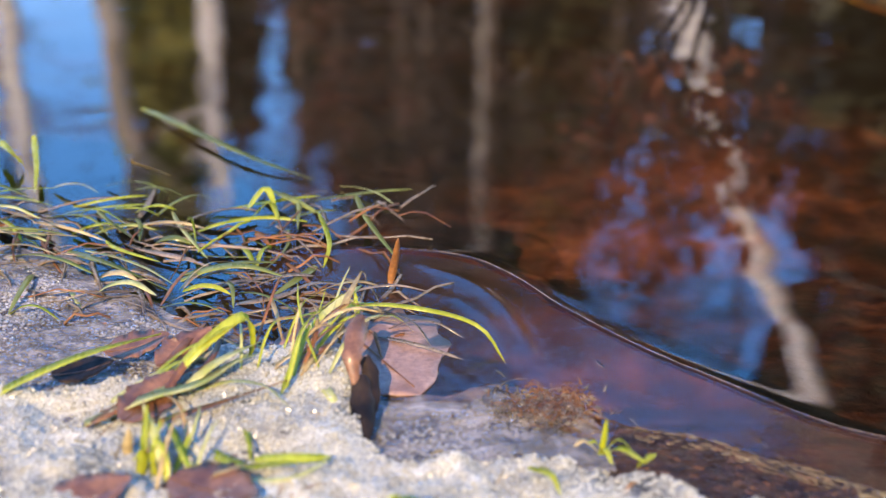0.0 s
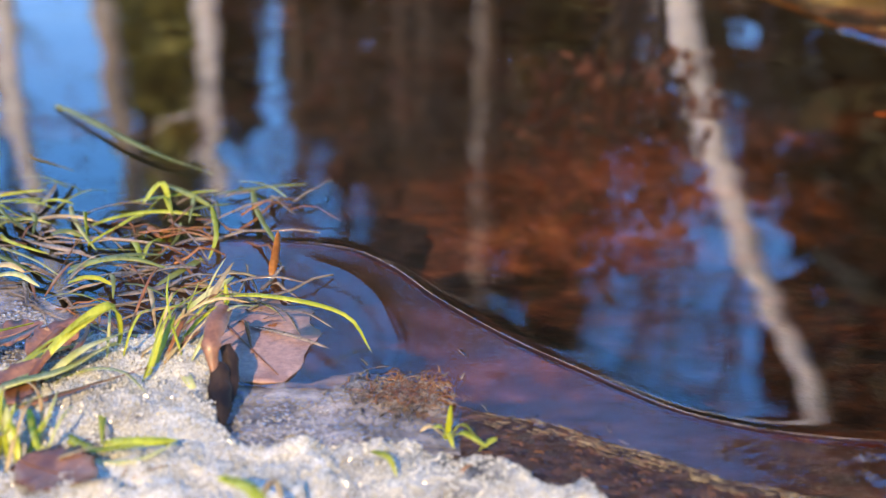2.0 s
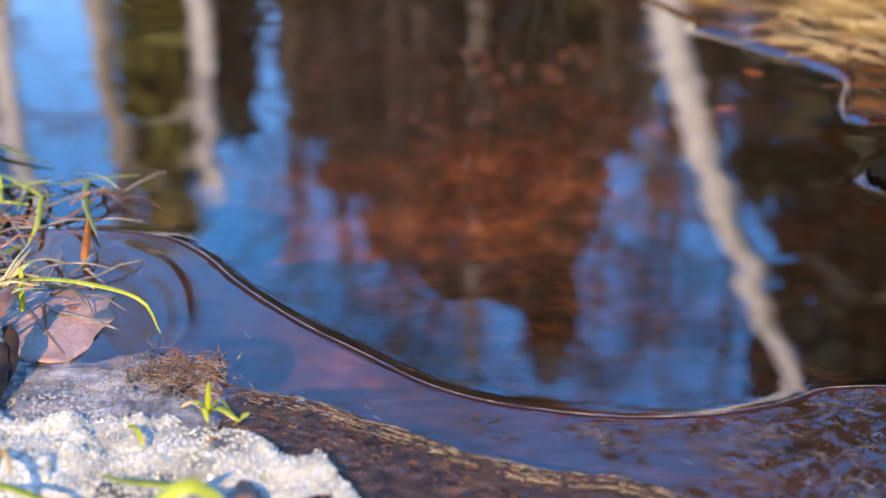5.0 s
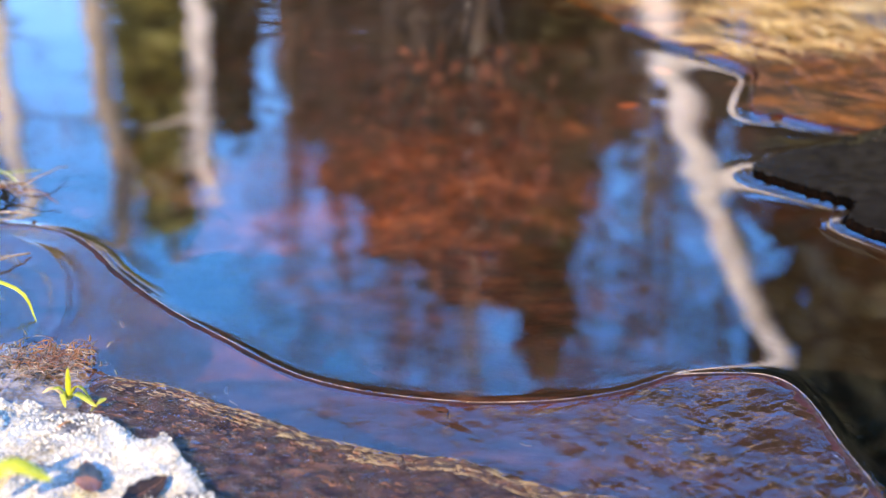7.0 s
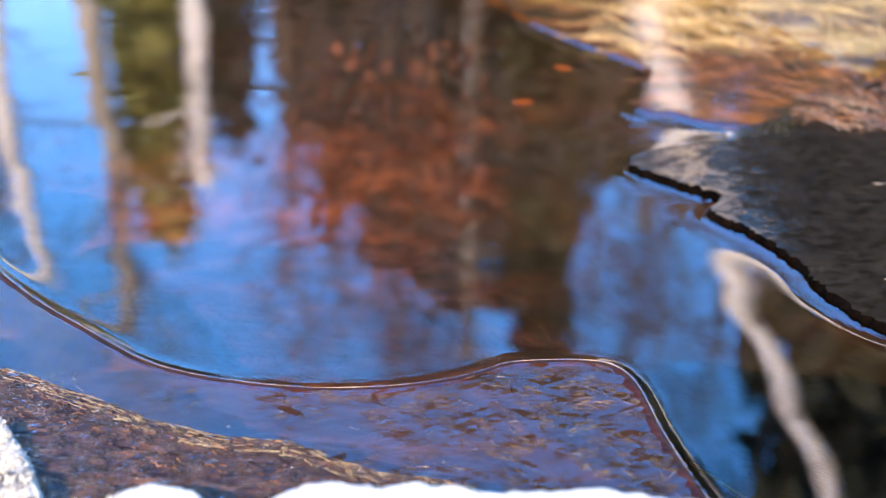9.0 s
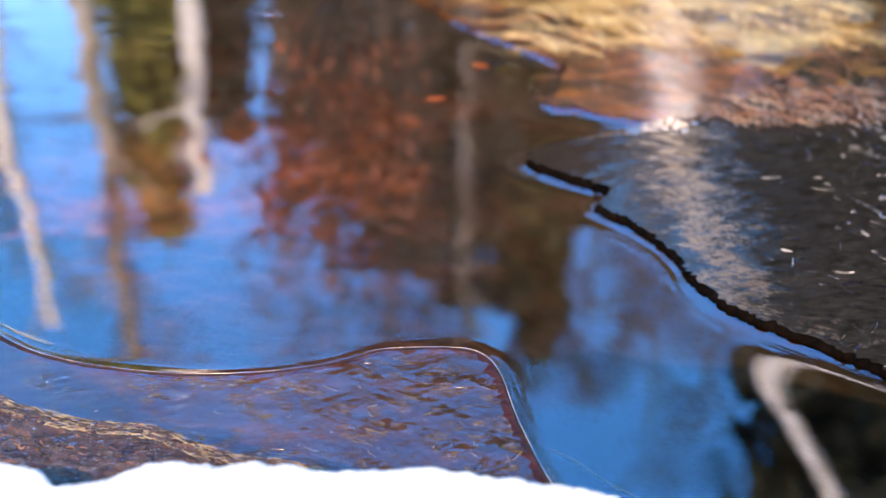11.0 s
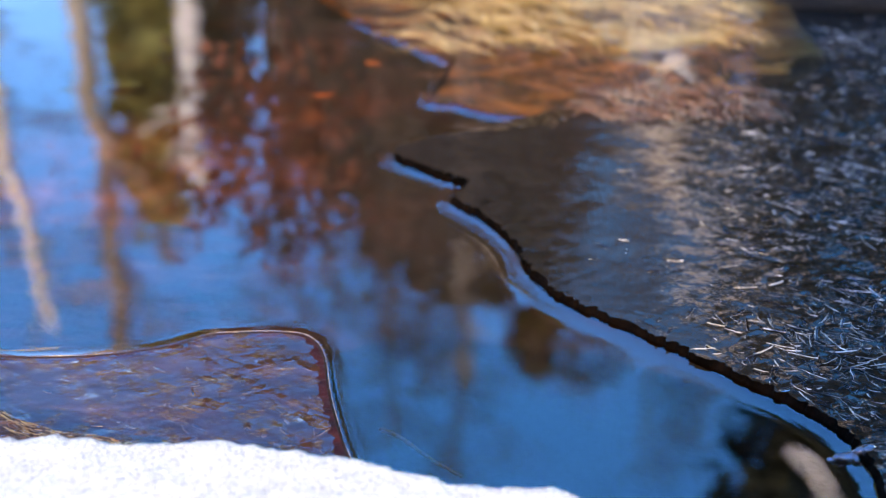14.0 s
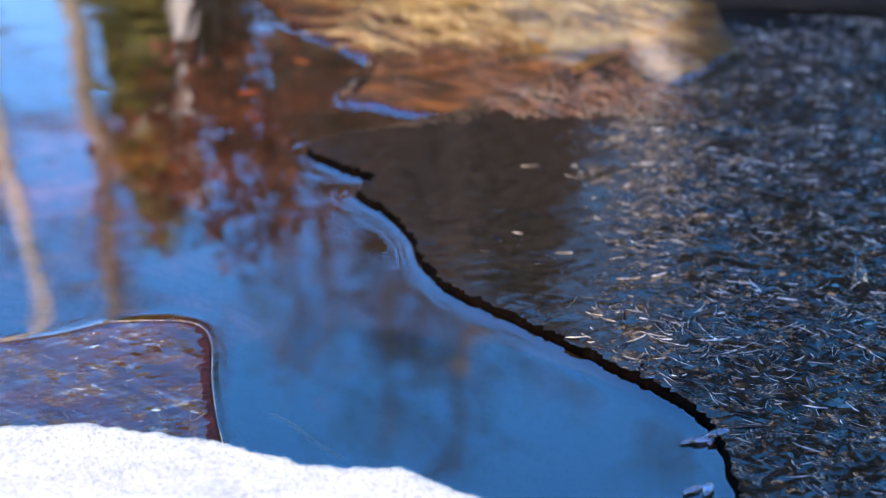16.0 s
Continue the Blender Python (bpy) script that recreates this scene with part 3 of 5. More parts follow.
mat_pts[..., 2] += step * (0.0060 - 0.0048 * np.linspace(0, 1, 110)[:, None]) + step * (0.0026 + 0.0004 * field(mat_pts[..., 0], mat_pts[..., 1], 78, 0.016, 3))
mat_pts[:, 300:, 2] -= 0.014 * np.linspace(0, 1, 60)[None] ** 2 * (1 + 0.6 * field(mat_pts[:, 300:, 0], mat_pts[:, 300:, 1], 79, 0.03, 3))
mat_pts[..., 2] -= 0.0085 * step * np.exp(-np.arange(110) / 5.0)[:, None] * (1 + 0.5 * field(mat_pts[..., 0], mat_pts[..., 1], 80, 0.02, 3))
mat_pts[:, 270:, 2] -= 0.007 * np.linspace(0, 1, 90)[None] * np.clip(0.3 + 1.3 * field(mat_pts[:, 270:, 0], mat_pts[:, 270:, 1], 82, 0.035, 3), 0, 1.5)
end = np.linspace(0, 1, 90)[None] ** 1.5
mat_pts[:, 270:, 0] += end * (0.035 * field(mat_pts[:, 270:, 0], mat_pts[:, 270:, 1], 83, 0.05, 3) + 0.05 * (np.linspace(0, 1, 110)[:, None] - 0.6))
tagged(part("grass_mat", grid_mesh("grass_mat", mat_pts[36:]), M_MAT), "sunlit tan dead grass frozen under ice", "grass", kind="structure")
tagged(part("leaf_mat", grid_mesh("leaf_mat", mat_pts[:37]), M_MAT_RUST), "rusty leaves and roots frozen under ice", "leaves", kind="structure")
over = mat_pts.copy()
rise = np.clip((over[..., 0] - 0.43) / 0.15, 0, 1)
over[..., 2] = 0.0022 + 0.0050 * rise * rise * (3 - 2 * rise) * np.linspace(0.25, 1, 110)[:, None]
over[:, 310:, 2] -= 0.009 * np.linspace(0, 1, 50)[None] ** 2
ice_back = ice_sheet("ice_glaze", over[0, :255, :2], side(EDGE_BACK, -0.0012)[:255], far, 90, 0.0022, 0.00012, 45, M_ICE_BACK, M_ICE_EDGE, "glazed clear ice over dead grass", P3=over[:, :350])

# ---- water, with the raised rim that clings to the ice, and faint ripples ----
xs = np.concatenate([np.arange(-0.40, -0.06, 0.003), np.arange(-0.06, 0.60, 0.0014), np.arange(0.60, 0.80, 0.003)])
ys = np.concatenate([np.arange(0.24, 0.64, 0.0014), np.arange(0.64, 1.02, 0.0022)])
X, Y = np.meshgrid(xs, ys)
Z = np.zeros_like(X)
BACK_OUT = side(EDGE_BACK, -0.001)
LEFT_OUT = side(EDGE_LEFT, 0.0006)[::2]
covered = np.zeros(X.shape, bool)
shores = ((LEFT_OUT, SLUSH_LINE[::-1] - np.array([0.0, 0.01]), 0.0007, 0.0024), (RIGHT_OUT[::2], [(1.3, 0.3), (1.3, 0.9), (0.68, 0.9)], 0.0012, 0.0050), (BACK_OUT, [(0.68, 0.9), (0.45, 1.3), (0.2, 1.3)], 0.0020, 0.0045))
snapped = []
for line, rest, h, reach in shores:
    d, nx_, ny_ = nearest(X, Y, line)
    under = inside(X, Y, np.vstack([line, rest]))
    Z += h * np.exp(-(np.sqrt(d * d + 0.0012 ** 2) - 0.0012) / reach) * np.where(under & (d > 0.004), 0, 1)
    snapped.append((under & (d < 0.0042), nx_, ny_))
    covered |= under
for arc in ARCS:
    Z += 0.0005 * np.exp(-(distance(X, Y, arc) / 0.0026) ** 2)
rng = np.random.RandomState(3)
for k in range(26):
    length, ang, ph = rng.uniform(0.022, 0.11), rng.normal(1.57, 0.6), rng.uniform(0, 6.28)
    Z += 0.0007 * length / 6.283 * np.sin(6.283 / length * (X * math.cos(ang) + Y * math.sin(ang)) + ph)
# the rim of the water follows the ice
for at_rim, nx_, ny_ in snapped:
    X, Y = np.where(at_rim, nx_, X), np.where(at_rim, ny_, Y)
open_cells = ~(covered[:-1, :-1] & covered[1:, 1:] & covered[1:, :-1] & covered[:-1, 1:])
water_near = grid_mesh("water", np.stack([X, Y, Z], -1), True, open_cells)
water = part("water", water_near, M_WATER)
water.visible_shadow = False
tagged(water, "still dark red-brown pond water mirroring trees and sky", "water", kind="structure")
# the rest of the pond round it
ring = bmesh.new()
inner = [(-0.40, 0.24), (xs[-1], 0.24), (xs[-1], ys[-1]), (-0.40, ys[-1])]
outer = [(-9, -0.35), (9, -0.35), (9, 7.5), (-9, 7.5)]
vi, vo = [ring.verts.new((x, y, 0)) for x, y in inner], [ring.verts.new((x, y, 0)) for x, y in outer]
for k in range(4):
    ring.faces.new((vo[k], vo[(k + 1) % 4], vi[(k + 1) % 4], vi[k]))
open_water = part("water", ring, M_WATER)
open_water.visible_shadow = False
tagged(open_water, "open pond water reaching to the far bank", "water", kind="structure")

# bed of the pond
bx, by = np.meshgrid(np.concatenate([np.linspace(-9, -0.6, 40), np.linspace(-0.5, 0.9, 60), np.linspace(1.0, 9, 40)]), np.concatenate([np.linspace(-0.4, 1.2, 70), np.linspace(1.3, 7.5, 60)]))
bz = -0.20 + 0.02 * field(bx, by, 5, 0.8, 3)
shelf = np.clip((0.40 - bx) / 0.12, 0, 1) * np.clip((bx + 2.5) / 1.0, 0, 1)
bz = np.where(by > 0.2, bz * (1 - shelf) + np.maximum(bz, np.minimum(-0.035, -0.5 * (by - 0.33))) * shelf, bz)
tagged(part("pond_bed", grid_mesh("pond_bed", np.stack([bx, by, bz], -1)), M_BED), "red-brown leaf litter on the bed of the pond", "pond bed", kind="structure")

# ---- near bank: snow ----
FRONT_X = [-9, -0.6, -0.24, -0.215, -0.195, -0.165, -0.113, -0.09, -0.064, -0.042, -0.033, -0.028, -0.016, 0.003, 0.042, 0.061, 0.078, 0.10, 0.112, 0.122, 0.128, 0.134, 0.146, 0.157, 0.169, 0.183, 0.19, 0.207, 0.219, 0.252, 0.277, 0.314, 0.347, 0.372, 0.398, 0.415, 0.431, 0.447, 0.464, 0.55, 0.8, 9]
FRONT_Y = [0.30, 0.62, 0.61, 0.58, 0.49, 0.433, 0.443, 0.465, 0.474, 0.468, 0.44, 0.406, 0.392, 0.397, 0.399, 0.39, 0.379, 0.366, 0.348, 0.328, 0.314, 0.295, 0.286, 0.293, 0.298, 0.293, 0.286, 0.288, 0.295, 0.297, 0.292, 0.294, 0.288, 0.278, 0.269, 0.266, 0.268, 0.256, 0.248, 0.20, 0.18, 0.1]
TOP_X, TOP_Z = [-9, -0.12, -0.03, 0.09, 0.13, 0.16, 0.2, 9], [0.012, 0.011, 0.008, 0.008, 0.02, 0.028, 0.03, 0.03]


FRONT_Y = [y + (0.008 if 0.14 < x < 0.5 else 0) for x, y in zip(FRONT_X, FRONT_Y)]


def snow_height(X, Y):
    d = np.interp(X, FRONT_X, FRONT_Y) - Y + 0.0025 * field(X, Y, 8, 0.012, 3)
    top = np.interp(X, TOP_X, TOP_Z)
    rise = np.clip((d + 0.008) / 0.016, 0, 1)
    rise = rise * rise * (3 - 2 * rise)
    z = -0.006 + (top + 0.006) * rise + np.clip(d, 0, 2) * 0.055
    old = np.clip((0.14 - X) / 0.03, 0, 1)
    z += rise * ((0.0012 + 0.0042 * old) * field(X, Y, 14, 0.03, 3) + (0.0004 + 0.0016 * old) * field(X, Y, 15, 0.007, 2))
    return z


sx, sy = np.meshgrid(np.arange(-0.30, 0.66, 0.0021), np.arange(0.12, 0.63, 0.0021))
sz = snow_height(sx, sy) + np.random.RandomState(6).uniform(-1, 1, sx.shape) * np.where(sx < 0.13, 0.0005, 0.0003)
faces_on = (np.maximum(np.maximum(sz[:-1, :-1], sz[1:, 1:]), np.maximum(sz[1:, :-1], sz[:-1, 1:])) > -0.004)
fresh = (sx[:-1, :-1] + 0.012 * field(sx, sy, 19, 0.03, 3)[:-1, :-1]) > 0.128
for on, name, mat_here, label in ((~fresh, "old_snow", M_SNOW_OLD, "coarse wet granular melting snow on the bank"), (fresh, "snow", M_SNOW, "bright white snow hummock on the bank")):
    tagged(part(name, grid_mesh(name, np.stack([sx, sy, sz], -1), True, faces_on & on), mat_here), label, "snow", kind="structure")
# loose ice grains of the old snow
rng = np.random.RandomState(16)
n = 56000
px_, py_ = rng.uniform(-0.25, 0.16, n), rng.uniform(0.27, 0.60, n)
pz_ = snow_height(px_, py_)
ok = pz_ > 0.002
px_, py_, pz_ = px_[ok], py_[ok], pz_[ok]
n = len(px_)
r_ = rng.uniform(0.0004, 0.0009, n)
octa = np.array([(1, 0, 0), (-1, 0, 0), (0, 1, 0), (0, -1, 0), (0, 0, 1), (0, 0, -1)], float)
turn_ = rng.normal(0, 1, (n, 3, 3))
turn_ = np.linalg.qr(turn_)[0]
gv = np.einsum("nij,kj->nki", turn_, octa) * (r_[:, None] * rng.uniform(0.6, 1.4, (n, 6)))[..., None] + np.stack([px_, py_, pz_ + r_ * 0.4], 1)[:, None]
tri = np.array([(0, 2, 4), (2, 1, 4), (1, 3, 4), (3, 0, 4), (2, 0, 5), (1, 2, 5), (3, 1, 5), (0, 3, 5)])
gf = (tri[None] + np.arange(n)[:, None, None] * 6).reshape(-1, 3)
tagged(part("snow_grains", joined("snow_grains", gv.reshape(-1, 3).tolist(), gf.tolist()), M_GRAIN), "loose glassy ice grains of the melting snow", "snow", kind="stuff")
wx, wy = np.meshgrid(np.concatenate([np.linspace(-9, -0.32, 50), np.linspace(-0.30, 0.66, 40), np.linspace(0.68, 9, 50)]), np.concatenate([np.linspace(-9, -0.2, 50), np.linspace(-0.18, 0.6, 66)]))
wz = snow_height(wx, wy)
wz = np.where(wy < -0.35, wz + 0.06 * (-0.35 - wy), wz)
hole = (wx > -0.295) & (wx < 0.655) & (wy > 0.125)
keep = ~(hole[:-1, :-1] & hole[1:, 1:]) & (np.maximum(wz[:-1, :-1], wz[1:, 1:]) > -0.004)
wz = wz - 0.004 * ((wx > -0.31) & (wx < 0.67) & (wy > 0.09))
tagged(part("snow_field", grid_mesh("snow_field", np.stack([wx, wy, wz], -1), True, keep), M_SNOW), "old snow covering the near bank", "snow", kind="structure")

# ground that reaches the horizon
gx, gy = np.meshgrid(np.concatenate([[-900, -300, -120], np.linspace(-60, 60, 90), [120, 300, 900]]), np.concatenate([[-900, -200, -60], np.linspace(-30, 60, 110), [120, 300, 900]]))
away = np.maximum(np.maximum(np.abs(gx) - 8.6, gy - 7.0), -(gy + 0.1))
gz = np.clip(away * 0.35, -0.45, 0.5) + np.clip(away, 0, 40) * 0.01 + 0.06 * field(gx, gy, 9, 4.0, 2) * (away > 1) - 0.02
gz = np.where(gy < 0.5, np.minimum(gz, -0.03), gz)
tagged(part("ground", grid_mesh("ground", np.stack([gx, gy, gz], -1)), M_GROUND), "forest floor of dry grass and fallen leaves", "ground", kind="structure")


# ---- grass ----
def blade_mesh(name, pts, width, seed, fold=0.16):
    """A flat leaf of grass along a curve: tapered, folded along its middle, a little twisted, with thickness."""
    rng = np.random.RandomState(seed)
    n = max(8, 4 * len(pts))
    line = spline(pts, n)
    t = np.gradient(line, axis=0)
    t /= np.linalg.norm(t, axis=1)[:, None] + 1e-9
    verts, faces = [], []
    tw0, tw1 = rng.uniform(-0.5, 0.5), rng.uniform(-0.9, 0.9)
    for i in range(n):
        u = i / (n - 1)
        w = width * 0.5 * min(1.0, 0.55 + 2.5 * u) * (1 - u ** 3) ** 0.6 + width * 0.04
        across = np.cross(t[i], (0, 0, 1.0))
        if np.linalg.norm(across) < 0.3:
            across = np.cross(t[i], (0, 1.0, 0.2))
        across /= np.linalg.norm(across)
        up = np.cross(across, t[i])
        ang = tw0 + (tw1 - tw0) * u
        a, b = across * math.cos(ang) + up * math.sin(ang), up * math.cos(ang) - across * math.sin(ang)
        th = width * 0.06
        for off in (-a * w + b * w * fold, b * 0 + th * b * 0, a * w + b * w * fold, a * w + b * w * fold - b * th, -b * th * 1.6, -a * w + b * w * fold - b * th):
            verts.append(tuple(line[i] + off))
    for i in range(n - 1):
        for k in range(6):
            k2 = (k + 1) % 6
            faces.append((i * 6 + k, i * 6 + k2, i * 6 + 6 + k2, i * 6 + 6 + k))
    faces += [(0, 1, 4, 5), (1, 2, 3, 4)]
    return joined(name, verts, faces, True)


KINDS = {"green": M_GREEN, "pale": M_PALE, "straw": M_STRAW, "rust": M_RUST, "sodden": M_SODDEN, "olive": M_OLIVE_GRASS}
count = 0


def tuft(label, blades, at):
    global count
    top = holder("grass_tuft", at)
    for kind, mm, pts in blades:
        count += 1
        local = [(x - at[0], y - at[1], z - at[2]) for x, y, z in pts]
        part("blade" if kind in ("green", "pale") else "dead_blade", blade_mesh("blade", local, mm / 1150, count), KINDS[kind], top)
    return tagged(top, label, "grass", "grass tufts along the bank")


tuft("flattened green grass blades lying over granular snow", [
    ("green", 6.0, [(-0.172, 0.418, 0.008), (-0.1593, 0.4228, 0.014), (-0.1467, 0.4252, 0.02), (-0.128, 0.4343, 0.024), (-0.1075, 0.4593, 0.018)]),
    ("green", 5.0, [(-0.1014, 0.4285, 0.012), (-0.089, 0.4347, 0.025), (-0.0738, 0.4474, 0.032), (-0.0715, 0.4515, 0.02), (-0.0737, 0.4518, 0.01)]),
    ("pale", 7.0, [(-0.1264, 0.4106, 0.009), (-0.1049, 0.4165, 0.016), (-0.0877, 0.4227, 0.018), (-0.0728, 0.4479, 0.016)]),
    ("green", 4.0, [(-0.1009, 0.4371, 0.012), (-0.0852, 0.4377, 0.028), (-0.0717, 0.4474, 0.032)]),
    ("straw", 4.0, [(-0.1229, 0.4118, 0.008), (-0.1163, 0.4117, 0.013), (-0.1014, 0.4285, 0.014)]),
    ("rust", 6.0, [(-0.128, 0.408, 0.008), (-0.117, 0.4117, 0.013), (-0.104, 0.4245, 0.014)]),
    ("pale", 4.0, [(-0.095, 0.425, 0.013), (-0.082, 0.433, 0.021), (-0.069, 0.455, 0.017)]),
], (-0.10, 0.43, 0.008))
tuft("upright green and straw-coloured grass blades in melting snow", [
    ("green", 3.0, [(-0.061, 0.4234, 0.008), (-0.0557, 0.4265, 0.018), (-0.0511, 0.4481, 0.028), (-0.0391, 0.4726, 0.028)]),
    ("green", 3.5, [(-0.0583, 0.4278, 0.01), (-0.0531, 0.4432, 0.02), (-0.0498, 0.4517, 0.026)]),
    ("green", 2.6, [(-0.0626, 0.4812, 0.012), (-0.0322, 0.4819, 0.018), (-0.0053, 0.4772, 0.018), (0.0148, 0.4779, 0.01), (0.0245, 0.4652, 0.001)]),
    ("pale", 3.5, [(-0.0525, 0.4695, 0.014), (-0.041, 0.4805, 0.02), (-0.0326, 0.4911, 0.022)]),
    ("straw", 3.5, [(-0.0403, 0.4654, 0.01), (-0.038, 0.4708, 0.024), (-0.0322, 0.4879, 0.03)]),
    ("straw", 3.5, [(-0.0588, 0.431, 0.008), (-0.0507, 0.4377, 0.016), (-0.0477, 0.4521, 0.016)]),
    ("straw", 4.0, [(-0.055, 0.4349, 0.008), (-0.0445, 0.4363, 0.013), (-0.0387, 0.4423, 0.013)]),
    ("pale", 4.5, [(-0.047, 0.4396, 0.01), (-0.0403, 0.4215, 0.014), (-0.0362, 0.4178, 0.009)]),
    ("green", 3.0, [(-0.0356, 0.4759, 0.006), (-0.0335, 0.4726, 0.018), (-0.0345, 0.4787, 0.026)]),
    ("rust", 4.0, [(-0.050, 0.452, 0.01), (-0.046, 0.447, 0.017), (-0.041, 0.455, 0.017)]),
    ("straw", 3.0, [(-0.066, 0.44, 0.01), (-0.056, 0.444, 0.017), (-0.043, 0.441, 0.013)]),
], (-0.05, 0.45, 0.008))
tuft("bright green grass loop lying on snow among brown leaves", [
    ("green", 4.0, [(-0.084, 0.3954, 0.01), (-0.0655, 0.3752, 0.016), (-0.0519, 0.3711, 0.02), (-0.0368, 0.3756, 0.018)]),
    ("green", 3.0, [(-0.0705, 0.4111, 0.01), (-0.0655, 0.39, 0.016), (-0.0637, 0.3809, 0.013)]),
    ("green", 4.5, [(-0.0622, 0.3784, 0.016), (-0.0485, 0.3737, 0.02), (-0.0369, 0.3778, 0.018)]),
    ("pale", 3.0, [(-0.0855, 0.3826, 0.012), (-0.0658, 0.3646, 0.018), (-0.0479, 0.3662, 0.018), (-0.0374, 0.3727, 0.02)]),
    ("green", 4.0, [(-0.1008, 0.3793, 0.008), (-0.0986, 0.3808, 0.02), (-0.0986, 0.3909, 0.03)]),
    ("green", 3.0, [(-0.096, 0.3793, 0.008), (-0.0952, 0.3775, 0.02), (-0.0938, 0.3885, 0.026)]),
    ("green", 3.0, [(-0.0947, 0.4033, 0.014), (-0.0836, 0.374, 0.018), (-0.0821, 0.377, 0.01)]),
    ("straw", 4.0, [(-0.1062, 0.3874, 0.008), (-0.1057, 0.3866, 0.016), (-0.1048, 0.3878, 0.022)]),
    ("pale", 3.5, [(-0.090, 0.374, 0.01), (-0.094, 0.38, 0.022), (-0.101, 0.395, 0.027)]),
], (-0.075, 0.38, 0.008))
tuft("small fresh green grass tuft at the edge of the snow", [
    ("green", 2.6, [(0.0548, 0.3978, 0.006), (0.0525, 0.3965, 0.011), (0.0495, 0.3959, 0.011)]),
    ("green", 2.4, [(0.0548, 0.3978, 0.006), (0.0555, 0.398, 0.013), (0.0560, 0.3985, 0.019)]),
    ("green", 3.2, [(0.0555, 0.3965, 0.006), (0.0603, 0.3911, 0.012), (0.0688, 0.3866, 0.009)]),
    ("green", 2.6, [(0.0555, 0.397, 0.006), (0.060, 0.3951, 0.013), (0.0655, 0.392, 0.009)]),
    ("green", 2.6, [(0.0540, 0.396, 0.006), (0.055, 0.391, 0.012), (0.057, 0.386, 0.009)]),
    ("green", 3.4, [(0.066, 0.3895, 0.006), (0.069, 0.388, 0.010), (0.072, 0.3895, 0.011)]),
    ("straw", 2.4, [(0.054, 0.399, 0.005), (0.049, 0.400, 0.009), (0.045, 0.398, 0.008)]),
], (0.055, 0.397, 0.004))
tuft("loose grass blades close to the rail on snow", [
    ("green", 4.5, [(-0.0161, 0.3398, 0.030), (-0.0023, 0.322, 0.036), (0.0049, 0.3053, 0.026)]),
    ("green", 5.0, [(-0.0188, 0.321, 0.024), (0.0035, 0.3131, 0.034), (0.0279, 0.3103, 0.026)]),
    ("green", 4.5, [(0.0307, 0.3387, 0.020), (0.042, 0.3206, 0.030), (0.0671, 0.3225, 0.026)]),
    ("straw", 4.0, [(0.0518, 0.3131, 0.022), (0.0621, 0.3214, 0.030), (0.0679, 0.3331, 0.026)]),
    ("straw", 3.0, [(-0.004, 0.334, 0.022), (0.002, 0.33, 0.036), (0.006, 0.322, 0.03)]),
    ("green", 2.6, [(0.0287, 0.3829, 0.010), (0.0351, 0.3702, 0.016), (0.0379, 0.3647, 0.012)]),
    ("green", 6.0, [(0.0551, 0.2914, 0.040), (0.068, 0.2929, 0.048), (0.0784, 0.2965, 0.040)]),
    ("straw", 4.0, [(0.0851, 0.2967, 0.030), (0.0888, 0.2893, 0.040), (0.0891, 0.2821, 0.028)]),
], (0.02, 0.33, 0.012))
tuft("drowned green grass blades trailing in icy water", [
    ("olive", 4.5, [(-0.1735, 0.7494, 0.001), (-0.153, 0.7261, 0.003), (-0.1016, 0.6701, 0.004), (-0.0657, 0.6464, 0.001)]),
    ("olive", 4.0, [(-0.091, 0.631, 0.003), (-0.075, 0.6127, 0.006), (-0.0591, 0.6009, 0.003)]),
    ("green", 3.0, [(-0.0585, 0.5944, 0.006), (-0.051, 0.5586, 0.008), (-0.0528, 0.5433, 0.003)]),
    ("olive", 3.5, [(-0.043, 0.6251, 0.002), (-0.0355, 0.589, 0.005), (-0.0212, 0.5524, 0.004)]),
    ("olive", 4.0, [(-0.1687, 0.5581, 0.004), (-0.1444, 0.5401, 0.006), (-0.1167, 0.5221, 0.003)]),
    ("green", 4.0, [(-0.2341, 0.6813, 0.008), (-0.222, 0.6607, 0.01), (-0.2176, 0.6624, 0.003)]),
    ("green", 3.5, [(-0.2135, 0.6742, 0.014), (-0.205, 0.6457, 0.01), (-0.2016, 0.6263, 0.003)]),
    ("rust", 4.0, [(-0.0229, 0.5306, 0.002), (-0.0204, 0.5324, 0.014), (-0.0191, 0.5326, 0.023)]),
    ("straw", 3.0, [(-0.1384, 0.6452, 0.004), (-0.1494, 0.6218, 0.02), (-0.1512, 0.6193, 0.024)]),
    ("green", 4.0, [(-0.094, 0.602, 0.004), (-0.085, 0.608, 0.013), (-0.079, 0.598, 0.006)]),
    ("green", 4.0, [(-0.090, 0.596, 0.004), (-0.082, 0.598, 0.010), (-0.077, 0.590, 0.004)]),
], (-0.09, 0.6, 0.0))


